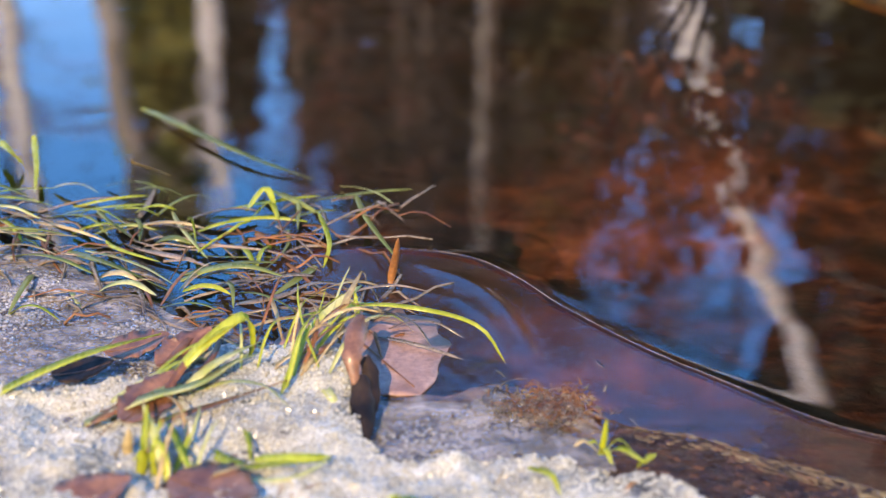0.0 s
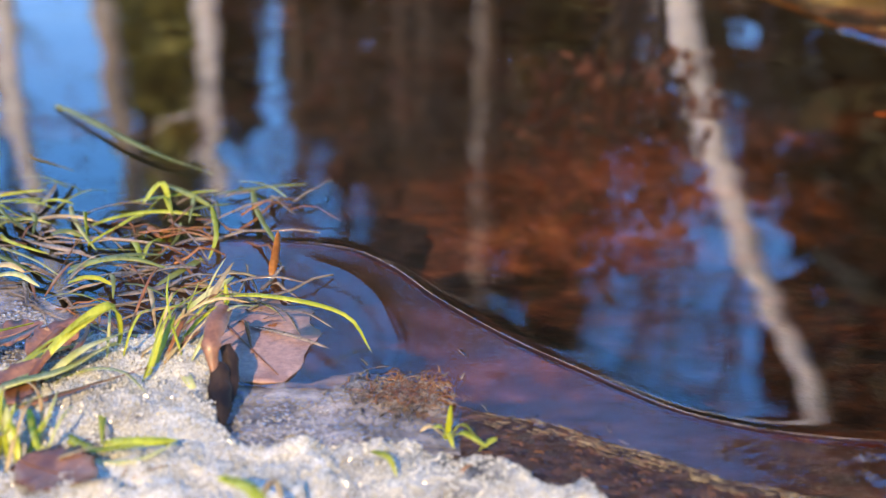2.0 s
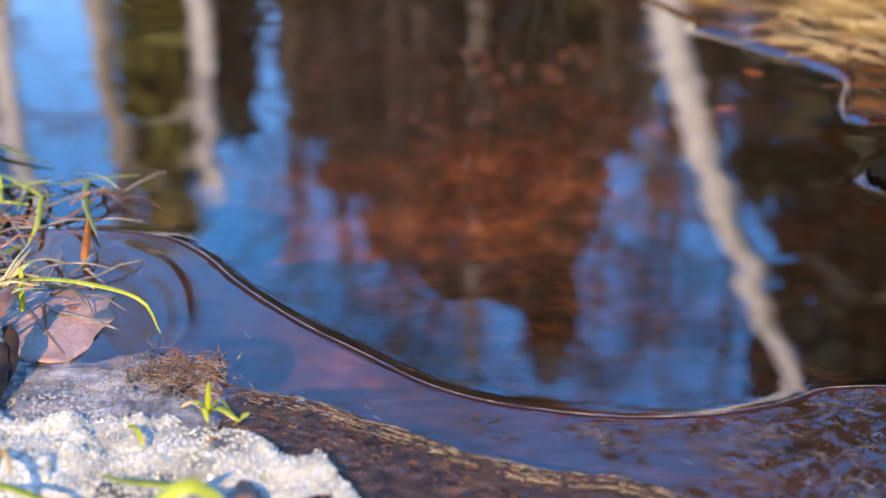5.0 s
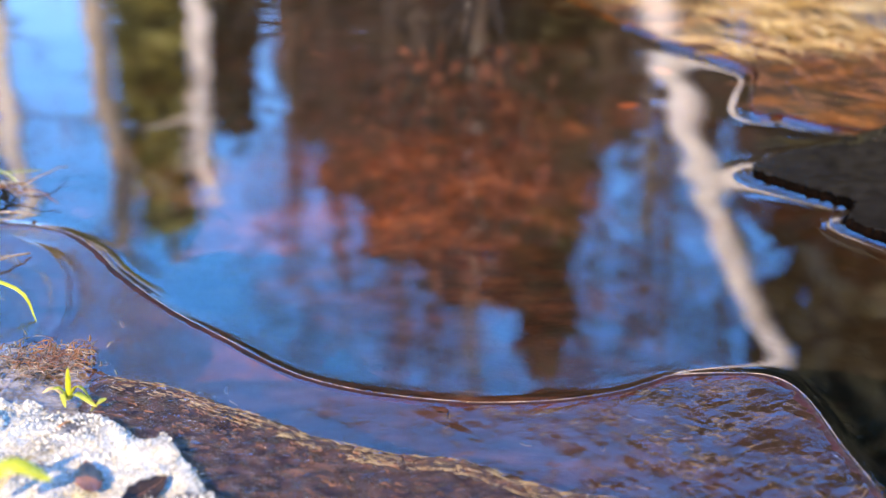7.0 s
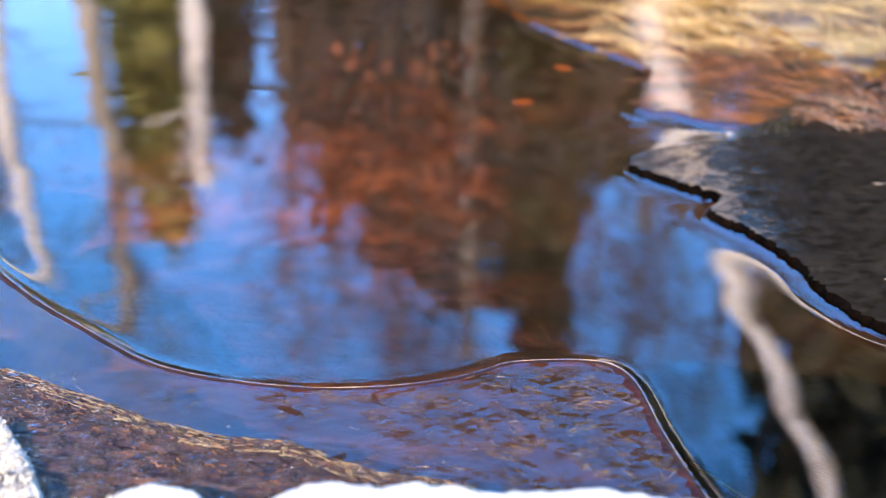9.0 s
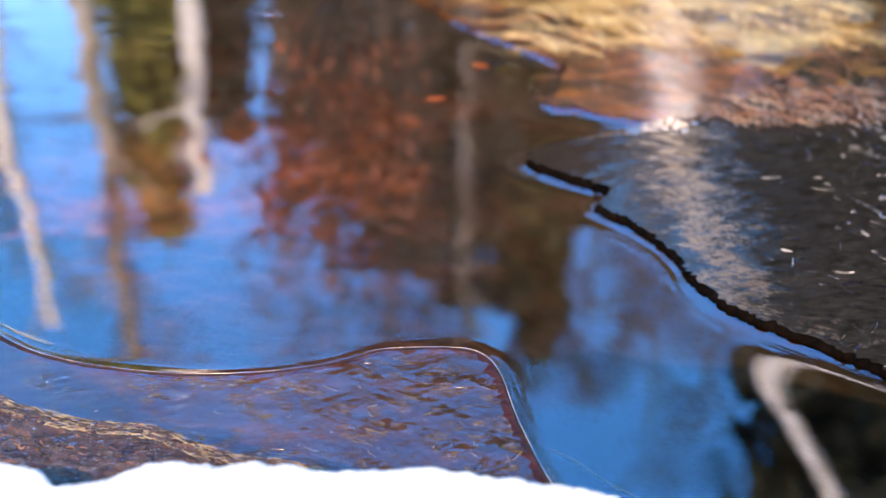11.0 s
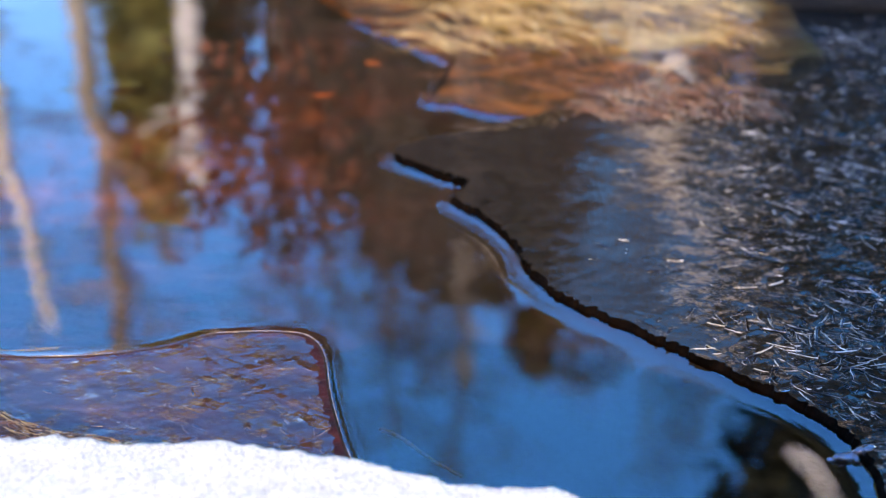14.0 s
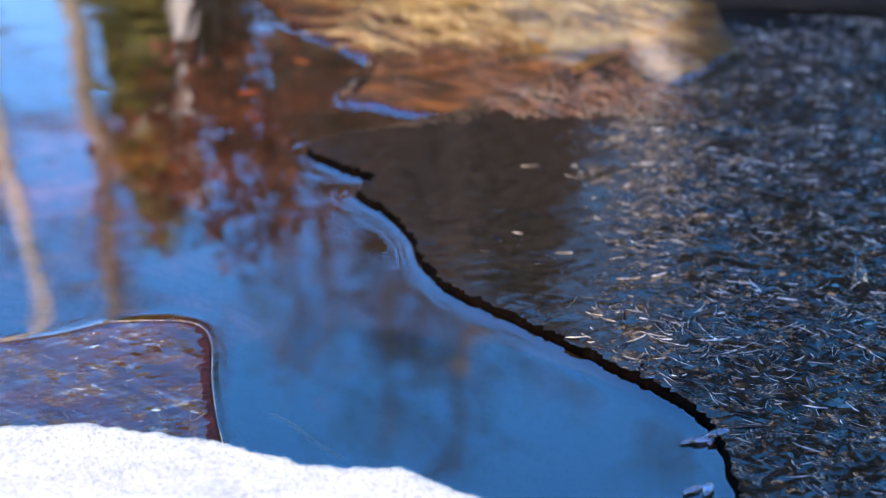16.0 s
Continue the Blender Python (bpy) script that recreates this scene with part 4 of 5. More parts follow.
def strewn(label, n, seed, box, length, width, lean, spread, lift, kinds, at, slope=0.0):
    """A tuft of n blades strewn over a box of the plan, most of them lying one way."""
    rng = np.random.RandomState(seed)
    blades = []
    for _ in range(n):
        x, y = rng.uniform(box[0], box[1]), rng.uniform(box[2], box[3])
        z = float(snow_height(np.array([x]), np.array([y]))[0])
        z = max(z, 0.0015)
        a, L = rng.normal(lean, spread), rng.uniform(*length)
        bend, up = rng.normal(0, 0.28), rng.uniform(*lift)
        pts = []
        for u in (0, 0.33, 0.67, 1.0):
            aa = a + bend * u
            pts.append((x + L * u * math.cos(aa), y + L * u * math.sin(aa), z + up * math.sin(2.6 * u) + slope * u * L))
        blades.append((kinds[rng.randint(len(kinds))], rng.uniform(*width) * 0.8, pts))
    return tuft(label, blades, at)


strewn("tangle of wet green and brown grass blades in thin ice", 40, 201, (-0.26, -0.05, 0.50, 0.60), (0.015, 0.04), (2.2, 5.0), -0.45, 0.6, (0.001, 0.006), ("sodden", "sodden", "sodden", "rust", "olive", "olive", "green", "pale"), (-0.13, 0.57, 0.0))
strewn("frosted pale and green grass blades beside the ice", 30, 207, (-0.25, -0.11, 0.50, 0.61), (0.02, 0.055), (2.4, 4.6), -0.5, 0.4, (0.003, 0.010), ("olive", "green", "green", "pale", "straw", "olive"), (-0.17, 0.55, 0.0))
strewn("thin yellow-green blades floating among thin ice", 26, 208, (-0.24, -0.05, 0.555, 0.64), (0.025, 0.06), (1.6, 3.4), -0.4, 0.5, (0.001, 0.006), ("olive", "green", "pale", "olive"), (-0.14, 0.60, 0.0))
strewn("half-drowned dead grass at the rim of the ice", 26, 202, (-0.12, -0.02, 0.475, 0.53), (0.02, 0.05), (1.4, 3.2), -0.3, 0.6, (0.002, 0.010), ("sodden", "sodden", "rust", "olive", "straw"), (-0.06, 0.50, 0.0))
strewn("straw and green blades leaning over the snow", 20, 203, (-0.075, -0.04, 0.43, 0.465), (0.02, 0.045), (1.2, 2.6), 1.0, 0.5, (0.003, 0.012), ("green", "green", "straw", "straw", "pale", "rust"), (-0.055, 0.445, 0.006), 0.25)
strewn("short green blades sprouting through the snow", 9, 204, (-0.105, -0.08, 0.365, 0.385), (0.016, 0.03), (1.6, 3.2), 1.0, 0.7, (0.002, 0.008), ("green", "green", "pale", "straw"), (-0.095, 0.375, 0.006), 0.3)
strewn("flattened pale blades lying on the snow", 12, 205, (-0.125, -0.09, 0.405, 0.435), (0.025, 0.05), (2.0, 4.5), 0.6, 0.35, (0.002, 0.008), ("pale", "straw", "green", "rust"), (-0.105, 0.42, 0.008), 0.1)
strewn("thin straw bits scattered over the snow", 22, 206, (-0.16, 0.10, 0.32, 0.40), (0.006, 0.016), (0.7, 1.6), 0.5, 1.2, (0.0, 0.002), ("straw", "rust", "sodden"), (-0.03, 0.36, 0.008))

# dead grass tangled in the thin ice, in its joined mass
def strands(name, n, seed, box, length, width, lift, mat, label, lean=0.0, ground=None, clump=False):
    rng = np.random.RandomState(seed)
    verts, faces = [], []
    for _ in range(n):
        x, y = rng.uniform(box[0], box[1]), rng.uniform(box[2], box[3])
        if clump:
            x, y = rng.normal((box[0] + box[1]) / 2, (box[1] - box[0]) / 4.5), rng.normal((box[2] + box[3]) / 2, (box[3] - box[2]) / 5)
        a = rng.normal(lean, 1.2 if clump else 0.4 if ground else 0.7)
        L, w = rng.uniform(*length), rng.uniform(*width)
        z0 = rng.uniform(0.0, lift) + (ground(x, y) if ground else 0)
        bend = rng.uniform(-0.5, 0.5) * (0.4 if ground else 1)
        start = len(verts)
        for i in range(5):
            u = i / 4
            aa = a + bend * u
            px, py = x + L * u * math.cos(aa), y + L * u * math.sin(aa)
            z = z0 + lift * 1.5 * math.sin(3.14 * u) * rng.uniform(0.2, 1)
            ww = w * (1 - 0.7 * u)
            nx, ny = -math.sin(aa) * ww, math.cos(aa) * ww
            verts += [(px - nx, py - ny, z), (px, py, z + w * 0.5), (px + nx, py + ny, z), (px, py, z - w * 0.3)]
        for i in range(4):
            for k in range(4):
                k2 = (k + 1) % 4
                faces.append((start + i * 4 + k, start + i * 4 + k2, start + i * 4 + 4 + k2, start + i * 4 + 4 + k))
    return tagged(part(name, joined(name, verts, faces, True), mat), label, "grass", kind="stuff")


strands("matted_grass", 110, 51, (-0.30, -0.02, 0.49, 0.62), (0.012, 0.05), (0.0006, 0.0018), 0.003, M_SODDEN, "sodden brown dead grass tangled in thin ice", -0.3)
strands("matted_straw", 40, 52, (-0.30, -0.02, 0.49, 0.61), (0.012, 0.045), (0.0005, 0.0014), 0.004, M_RUST, "rusty dead grass stems tangled in thin ice", -0.4)
strands("matted_green", 4, 53, (-0.32, -0.05, 0.50, 0.66), (0.02, 0.05), (0.001, 0.002), 0.005, M_GREEN, "thin green grass stems caught in thin ice", -0.4)
mat_z = lambda x, y: 0.001 + 0.0035 * min(1.0, max(0.0, (x - 0.47) / 0.06))
strands("bank_straw", 400, 54, (0.39, 0.635, 0.81, 1.10), (0.02, 0.06), (0.0003, 0.0010), 0.0035, M_STRAW, "pale straw lying on the frozen grass mat", 2.2, mat_z)
strands("bank_rust", 200, 55, (0.40, 0.615, 0.70, 0.86), (0.015, 0.05), (0.0003, 0.0008), 0.003, M_RUST, "rusty straw lying on the frozen grass mat", 2.2, lambda x, y: mat_z(x, y) - 0.002)
strands("edge_rust", 160, 68, (0.49, 0.61, 0.672, 0.73), (0.008, 0.03), (0.0002, 0.0007), 0.0015, M_RUST, "rusty straw frozen at the rim of the grass mat", 2.2, lambda x, y: 0.0055)
strands("edge_sodden", 160, 69, (0.49, 0.61, 0.672, 0.73), (0.008, 0.03), (0.0003, 0.0009), 0.0012, M_SODDEN, "dark dead grass frozen at the rim of the grass mat", 2.0, lambda x, y: 0.0052)


def fibre_bed(name, n, seed, mat, label, back, width, length=(0.0010, 0.0048), curl=0.9):
    """Thin pale fibres frozen along the rim of the slush, lying with the rim."""
    rng = np.random.RandomState(seed)
    verts, faces = [], []
    for _ in range(n):
        i = rng.randint(140, 400)
        t = SLUSH_LINE[i + 3] - SLUSH_LINE[i - 3]
        a = math.atan2(t[1], t[0]) + rng.normal(0, 0.3) * min(1, curl * 1.5)
        x, y = SLUSH_LINE[i] - np.array([0.0, rng.uniform(0.001, back) ** 1.0])
        L, w, bend = rng.uniform(*length), rng.uniform(*width), rng.normal(0, curl)
        k0 = len(verts)
        for j in range(5):
            u = j / 4 - 0.5
            aa = a + bend * u
            px, py, z = x + L * u * math.cos(aa), y + L * u * math.sin(aa), 0.0030 + 0.03 * (SLUSH_LINE[i][1] - y) + rng.uniform(0, 0.0006)
            nx, ny = -math.sin(aa) * w, math.cos(aa) * w
            verts += [(px - nx, py - ny, z), (px, py, z + w), (px + nx, py + ny, z)]
        for j in range(4):
            for q in (0, 1):
                faces.append((k0 + j * 3 + q, k0 + j * 3 + 3 + q, k0 + j * 3 + 4 + q, k0 + j * 3 + 1 + q))
    return tagged(part(name, joined(name, verts, faces, True), mat), label, "fibres", kind="stuff")


fibre_bed("slush_fibres", 260, 57, M_RUST, "rusty plant fibres frozen into the rim of the slush", 0.03, (0.00012, 0.0003))
fibre_bed("pale_slush_fibres", 420, 59, M_STRAW, "pale plant fibres frozen into the rim of the slush", 0.011, (0.00007, 0.00018), (0.002, 0.007), 0.25)
fibre_bed("dark_slush_fibres", 900, 58, M_NEAR_BLACK, "dark plant fibres frozen into the slush", 0.06, (0.00015, 0.0004))

strands("wet_debris", 320, 65, (0.015, 0.060, 0.410, 0.447), (0.0015, 0.006), (0.0003, 0.0008), 0.0006, M_SODDEN, "dark brown plant debris on the icy rim", 0.3, lambda x, y: 0.003 + 0.05 * (0.445 - y), True)
strands("rusty_debris", 240, 66, (0.018, 0.060, 0.414, 0.449), (0.0015, 0.006), (0.0002, 0.0006), 0.0008, M_RUST, "rusty plant debris on the icy rim", 0.1, lambda x, y: 0.003 + 0.05 * (0.445 - y), True)

# grey granular ice beside the grass
gl = spline([(-0.40, 0.62), (-0.25, 0.585), (-0.19, 0.565), (-0.15, 0.535), (-0.105, 0.505), (-0.06, 0.478), (-0.03, 0.452), (0.0, 0.443), (0.022, 0.449), (0.045, 0.441), (0.06, 0.424)], 420)
gl = gl + np.stack([np.zeros(420), 0.005 * wobble(420, 64, 22)], 1)
grey = loft(jagged(gl, 61, 0.002), gl + np.array([0.0, -0.12]), 120, 0.0014, 0.006, 0.0008, 62)
grey[..., 2] += 0.0016 * field(grey[..., 0], grey[..., 1], 63, 0.007, 3) * np.linspace(0.1, 1, 120)[:, None] ** 0.4
tagged(part("granular_ice", grid_mesh("granular_ice", grey), M_GREY_ICE), "grey glassy granular ice below the snow", "ice", kind="structure")
rng = np.random.RandomState(67)
n = 11000
spots_ = grey[rng.randint(12, 119, n), rng.randint(30, 400, n)]
r_ = rng.uniform(0.0005, 0.0012, n)
turn_ = np.linalg.qr(rng.normal(0, 1, (n, 3, 3)))[0]
gv = np.einsum("nij,kj->nki", turn_, octa) * (r_[:, None] * rng.uniform(0.7, 1.3, (n, 6)))[..., None] * np.array([1.5, 1.0, 0.8]) + spots_[:, None]
gf = (tri[None] + np.arange(n)[:, None, None] * 6).reshape(-1, 3)
tagged(part("ice_beads", joined("ice_beads", gv.reshape(-1, 3).tolist(), gf.tolist(), True), M_CRUMB), "small glassy beads of half-melted ice", "ice", kind="stuff")


# ---- leaves ----
def leaf_mesh(name, length, width, lobes, seed, curl=0.2):
    """A leaf with a lobed outline, a midrib fold and a curl, a little thick."""
    rng = np.random.RandomState(seed)
    n = 26
    verts, faces = [], []
    for layer in (0, 1):
        for i in range(n + 1):
            u = i / n
            w = width * 0.5 * math.sin(3.14159 * u ** 0.85) ** 0.8 * (1 + 0.09 * math.sin(lobes * 12.566 * u + seed) + rng.uniform(-0.05, 0.05)) + width * 0.008
            for s in (-1, -0.5, 0, 0.5, 1):
                z = curl * length * (u - 0.5) ** 2 + curl * 0.6 * abs(s) * w + rng.uniform(-1, 1) * length * 0.008
                verts.append((length * (u - 0.5), s * w, z - layer * length * 0.008))
    m = (n + 1) * 5
    for i in range(n):
        for k in range(4):
            a = i * 5 + k
            faces.append((a, a + 5, a + 6, a + 1))
            faces.append((m + a, m + a + 1, m + a + 6, m + a + 5))
        for k in (0, 4):
            a = i * 5 + k
            faces.append((a, m + a, m + a + 5, a + 5) if k == 0 else (a, a + 5, m + a + 5, m + a))
    return joined(name, verts, faces, True)


def midrib(leaf, length, curl):
    """The rib along the middle of a leaf."""
    v, f = [], []
    us = np.linspace(0.02, 0.94, 16)
    tube(v, f, [(length * (u - 0.5), 0, curl * length * (u - 0.5) ** 2 + length * 0.006) for u in us], length * np.linspace(0.010, 0.003, 16), 5)
    part("midrib", joined("midrib", v, f, True), M_LEAF_BROWN, leaf)


pink = tagged(part("sunken_leaf", leaf_mesh("sunken_leaf", 0.080, 0.066, 2, 3, 0.0), M_LEAF_PINK), "soaked pinkish-brown leaf frozen onto thin ice", "leaf")
pink.matrix_world = pose(-0.030, 0.475, 0.0022, 0, 0, -57)
midrib(pink, 0.080, 0.0)


def curled_leaf(name, line, width, mat, parent, seed, wrap=1.9, ragged=0.17):
    """A strip of dead leaf rolled along its length, with a ragged rim and some thickness."""
    rng = np.random.RandomState(seed)
    n, m = 22, 11
    p = spline(line, n)
    t = np.gradient(p, axis=0)
    t /= np.linalg.norm(t, axis=1)[:, None]
    shells = []
    prof = wobble(n, seed, 9)
    for thick in (0.0, 0.0005):
        rows = []
        for i in range(n):
            u = i / (n - 1)
            w = width * (0.25 + 0.75 * math.sin(3.14 * min(1, u * 0.9 + 0.12)) ** 0.7) * (1 + ragged * prof[i])
            a = np.cross(t[i], (0.1, -0.8, 0.6))
            a /= np.linalg.norm(a)
            b = np.cross(a, t[i])
            lim = wrap * (1 + ragged * 0.6 * prof[(i * 7) % n])
            rows.append([p[i] + a * (w - thick) * math.sin(g) + b * (w - thick) * (0.75 * math.cos(g) - 0.4) for g in np.linspace(-lim, lim * 0.8, m)])
        shells.append(np.array(rows))
    both = np.concatenate([shells[0], shells[1][:, ::-1]], 1)
    both = np.concatenate([both, both[:, :1]], 1)
    return part(name, grid_mesh(name, both), mat, parent)


dead = holder("curled_leaf", (-0.03, 0.425, 0.004))
off = np.array([-0.03, 0.425, 0.004])
# upper strip brown, the two lower strips near black
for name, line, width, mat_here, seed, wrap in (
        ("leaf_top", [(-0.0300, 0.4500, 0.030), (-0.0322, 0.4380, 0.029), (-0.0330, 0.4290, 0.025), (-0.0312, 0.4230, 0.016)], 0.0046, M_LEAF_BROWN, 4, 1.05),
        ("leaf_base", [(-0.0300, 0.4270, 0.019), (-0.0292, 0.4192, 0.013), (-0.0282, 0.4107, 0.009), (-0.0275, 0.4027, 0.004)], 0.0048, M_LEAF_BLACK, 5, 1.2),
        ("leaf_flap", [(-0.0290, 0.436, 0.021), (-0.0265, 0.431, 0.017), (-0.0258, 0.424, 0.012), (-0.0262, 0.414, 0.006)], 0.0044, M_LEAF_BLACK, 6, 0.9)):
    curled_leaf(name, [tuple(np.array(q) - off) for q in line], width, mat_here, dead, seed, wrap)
tagged(dead, "curled dead leaf, brown above and black below", "leaf")

spots = [(-0.112, 0.356, 0.016, 20, 0.030, 1), (-0.072, 0.358, 0.014, -30, 0.036, 1), (-0.098, 0.455, 0.012, 50, 0.028, 1), (-0.160, 0.356, 0.012, 75, 0.018, 1), (0.078, 0.335, 0.012, 110, 0.016, 1), (0.099, 0.327, 0.012, 40, 0.018, 0), (-0.1045, 0.418, 0.012, 62, 0.030, 1), (-0.1175, 0.4615, 0.010, 15, 0.026, 1), (-0.134, 0.443, 0.010, 10, 0.024, 0), (-0.0795, 0.3645, 0.012, 5, 0.022, 0)]
for k, (x, y, z, turn, size, kind) in enumerate(spots):
    lf = tagged(part("dead_leaf", leaf_mesh("dead_leaf", size, size * 0.6, 2, 20 + k, 0.3), M_LEAF_BROWN if kind else M_LEAF_BLACK), "crumpled brown leaf half buried in the snow", "leaf", "leaves in the snow")
    midrib(lf, size, 0.3)
    lf.matrix_world = pose(x, y, max(z, float(snow_height(np.array([x]), np.array([y]))[0])) + 0.001, 8, -10, turn)
rng = np.random.RandomState(77)
for x, y, turn in ((0.315, 0.755, 15), (0.345, 0.82, 140)):
    lf = tagged(part("sunken_leaf", leaf_mesh("sunken_leaf", 0.015, 0.009, 2, int(turn), 0.1), M_LEAF_ORANGE), "orange-red leaf sunk just under the water", "leaf", "leaves under the water")
    lf.matrix_world = pose(x, y, -0.018, 0, 0, turn)


# ---- ice needles on the dark sheet ----
def needle_shape(seed):
    """A crystal blade: a dark tilted top between narrow pale bevelled rims, with pointed ends."""
    rng = np.random.RandomState(seed)
    verts, faces, slots, n = [], [], [], 6
    bend, tip = rng.uniform(-0.10, 0.10), rng.uniform(-0.25, 0.25)
    for i in range(n):
        u = i / (n - 1)
        w = (0.10 + 0.90 * math.sin(3.14 * (0.06 + 0.86 * u)) ** 0.6) * 0.5 * rng.uniform(0.8, 1.2)
        y = bend * math.sin(3.14 * u) * 2
        h = rng.uniform(0.75, 1.0)
        verts += [(u - 0.5, y - w, 0), (u - 0.5, y - w * 0.84, h * (1 + tip)), (u - 0.5, y + w * 0.84, h * (1 - tip)), (u - 0.5, y + w, 0)]
    for i in range(n - 1):
        for k in range(3):
            faces.append((i * 4 + k, i * 4 + 4 + k, i * 4 + 5 + k, i * 4 + 1 + k))
            slots.append(0 if k == 1 else 1)
    faces += [(0, 1, 2, 3), (n * 4 - 1, n * 4 - 2, n * 4 - 3, n * 4 - 4)]
    me = joined("needle", verts, faces)
    me.materials.append(M_NEEDLE)
    me.materials.append(M_FROST)
    me.polygons.foreach_set("material_index", slots + [1, 1])
    return me


shapes = [needle_shape(k) for k in range(8)]
right_poly = np.vstack([side(EDGE_RIGHT, 0.004), [(1.3, 0.2), (1.3, 0.9), (0.64, 0.92), (0.60, 0.70)]])


def scatter(n, seed, box, poly, odds=None):
    """Needles strewn over a part of the plan: place, length, width, height, turn and shape of each."""
    rng = np.random.RandomState(seed)
    x, y = rng.uniform(box[0], box[1], n * 8), rng.uniform(box[2], box[3], n * 8)
    ok = inside(x, y, poly)
    if odds:
        ok &= rng.rand(n * 8) < odds(x, y)
    x, y = x[ok][:n], y[ok][:n]
    k = len(x)
    ang = rng.choice([-0.6, 0.1, 0.9, 1.5, 2.3], k) + rng.normal(0, 0.35, k)
    return list(zip(x, y, rng.uniform(0.4, 1.0, k) ** 2 * 0.013, rng.uniform(0.0009, 0.0025, k), rng.uniform(0.00025, 0.0006, k), ang, rng.randint(0, 8, k)))


for x, y, L, w, h, a, s in scatter(280, 91, (0.47, 0.68, 0.33, 0.50), right_poly, lambda x, y: np.clip(0.5 + 0.9 * field(x, y, 95, 0.05, 3), 0.05, 1)):
    ob = new("needle", shapes[s])
    ob.parent = ice_right
    ob.matrix_world = Matrix.Translation((x, y, 0.0042)) @ Euler((0.38 * math.sin(s * 2.1 + x * 900), 0, a)).to_matrix().to_4x4() @ Matrix.Diagonal((L, w, h, 1))


def joined_needles(name, spots, z, label, parent):
    verts, faces, slots = [], [], []
    for x, y, L, w, h, a, s in spots:
        me, start = shapes[s], len(verts)
        ca, sa = math.cos(a), math.sin(a)
        for v in me.vertices:
            px, py = v.co.x * L, v.co.y * w
            verts.append((x + px * ca - py * sa, y + px * sa + py * ca, z + v.co.z * h + py * 0.38 * math.sin(s * 2.1 + x * 900)))
        faces += [tuple(start + i for i in p.vertices) for p in me.polygons]
        slots += [p.material_index for p in me.polygons]
    whole = joined(name, verts, faces)
    whole.materials.append(M_NEEDLE)
    whole.materials.append(M_FROST)
    whole.polygons.foreach_set("material_index", slots)
    ob = part(name, whole, M_NEEDLE, parent, label)
    ob["kind"] = "stuff"
    return ob


joined_needles("frost_needles", scatter(7500, 92, (0.43, 0.98, 0.24, 0.90), right_poly, lambda x, y: np.clip((x - 0.445 - 0.32 * (y - 0.45)) * 7, 0, 1) * np.clip(0.55 + 0.9 * field(x, y, 95, 0.05, 3), 0.08, 1)), 0.0042, "fine frozen crystal needles in the ice", ice_right)
left_poly = np.vstack([side(EDGE_LEFT, -0.006), SLUSH_LINE[::-1]])
for x, y, L, w, h, a, s in scatter(80, 93, (0.06, 0.36, 0.31, 0.48), left_poly, lambda x, y: 0.12 + np.clip((x - 0.24) * 8, 0, 1)):
    ob = new("needle", shapes[s])
    ob.parent = ice_left
    ob.matrix_world = Matrix.Translation((x, y, 0.0013)) @ Euler((0, 0, a)).to_matrix().to_4x4() @ Matrix.Diagonal((L * 0.6, w * 0.8, h * 0.35, 1))


# ---- small loose bits ----
# near-black tube added where the bank's dark shadow lies behind the ice
v, f = [], []
tube(v, f, spline([(0.655, 0.945, 0.014), (0.74, 0.925, 0.020), (0.86, 0.905, 0.022), (1.08, 0.88, 0.020)], 30), 0.024 * (1 + 0.18 * wobble(30, 88, 9)), 12)
tagged(part("bank_shadow", joined("bank_shadow", v, f, True), M_NEAR_BLACK), "near-black tube standing for the shadow at the bank", "log")
def crumb_mesh(seed):
    rng = np.random.RandomState(seed)
    bm = bmesh.new()
    bmesh.ops.create_icosphere(bm, subdivisions=2, radius=1.0)
    for v in bm.verts:
        v.co *= 1 + 0.25 * noise.noise(v.co * 1.7 + Vector((seed, 0, 0)))
    me = bpy.data.meshes.new("ice_crumb")
    bm.to_mesh(me)
    bm.free()
    me.polygons.foreach_set("use_smooth", [True] * len(me.polygons))
    return me


for k, (x, y, z, r, turn) in enumerate([(0.5505, 0.3255, 0.002, 0.0017, 10), (0.5470, 0.3262, 0.0015, 0.0011, 40), (0.5442, 0.3248, 0.001, 0.0009, 15), (0.5535, 0.3240, 0.002, 0.0012, 80), (0.5465, 0.2952, 0.001, 0.0010, 0), (0.5395, 0.2925, 0.001, 0.0011, 60), (0.5425, 0.2935, 0.001, 0.0016, 30), (0.5475, 0.2925, 0.002, 0.0020, 70), (0.5575, 0.3270, 0.004, 0.0022, 20)]):
    ob = tagged(part("ice_crumb", crumb_mesh(k), M_CRUMB), "small rounded crumb of clear ice at the broken edge", "ice crumb", "ice crumbs on the ice edge")
    ob.matrix_world = pose(x, y, z, 0, 0, turn) @ Matrix.Diagonal((r * 2.3, r * 1.0, r * 0.7, 1))
v, f = [], []
tube(v, f, spline([(0.366, 0.419, -0.090), (0.376, 0.410, -0.088), (0.390, 0.395, -0.089), (0.403, 0.384, -0.090)], 12), np.linspace(0.0015, 0.0009, 12), 6)
tagged(part("reed", joined("reed", v, f, True), M_LEAF_ORANGE), "thin pinkish reed stem hanging in the water", "reed")


# ---- trees across the pond and behind the rail ----
def limb_path(base, ang, rise, length, rng, n=6):
    p, out = np.array(base, float), []
    d = np.array([math.cos(ang) * math.cos(rise), math.sin(ang) * math.cos(rise), math.sin(rise)])
    for i in range(n):
        out.append(p.copy())
        d = d + rng.normal(0, 0.13, 3) + np.array([0, 0, 0.04])
        d /= np.linalg.norm(d)
        p = p + d * length / (n - 1)
    return out


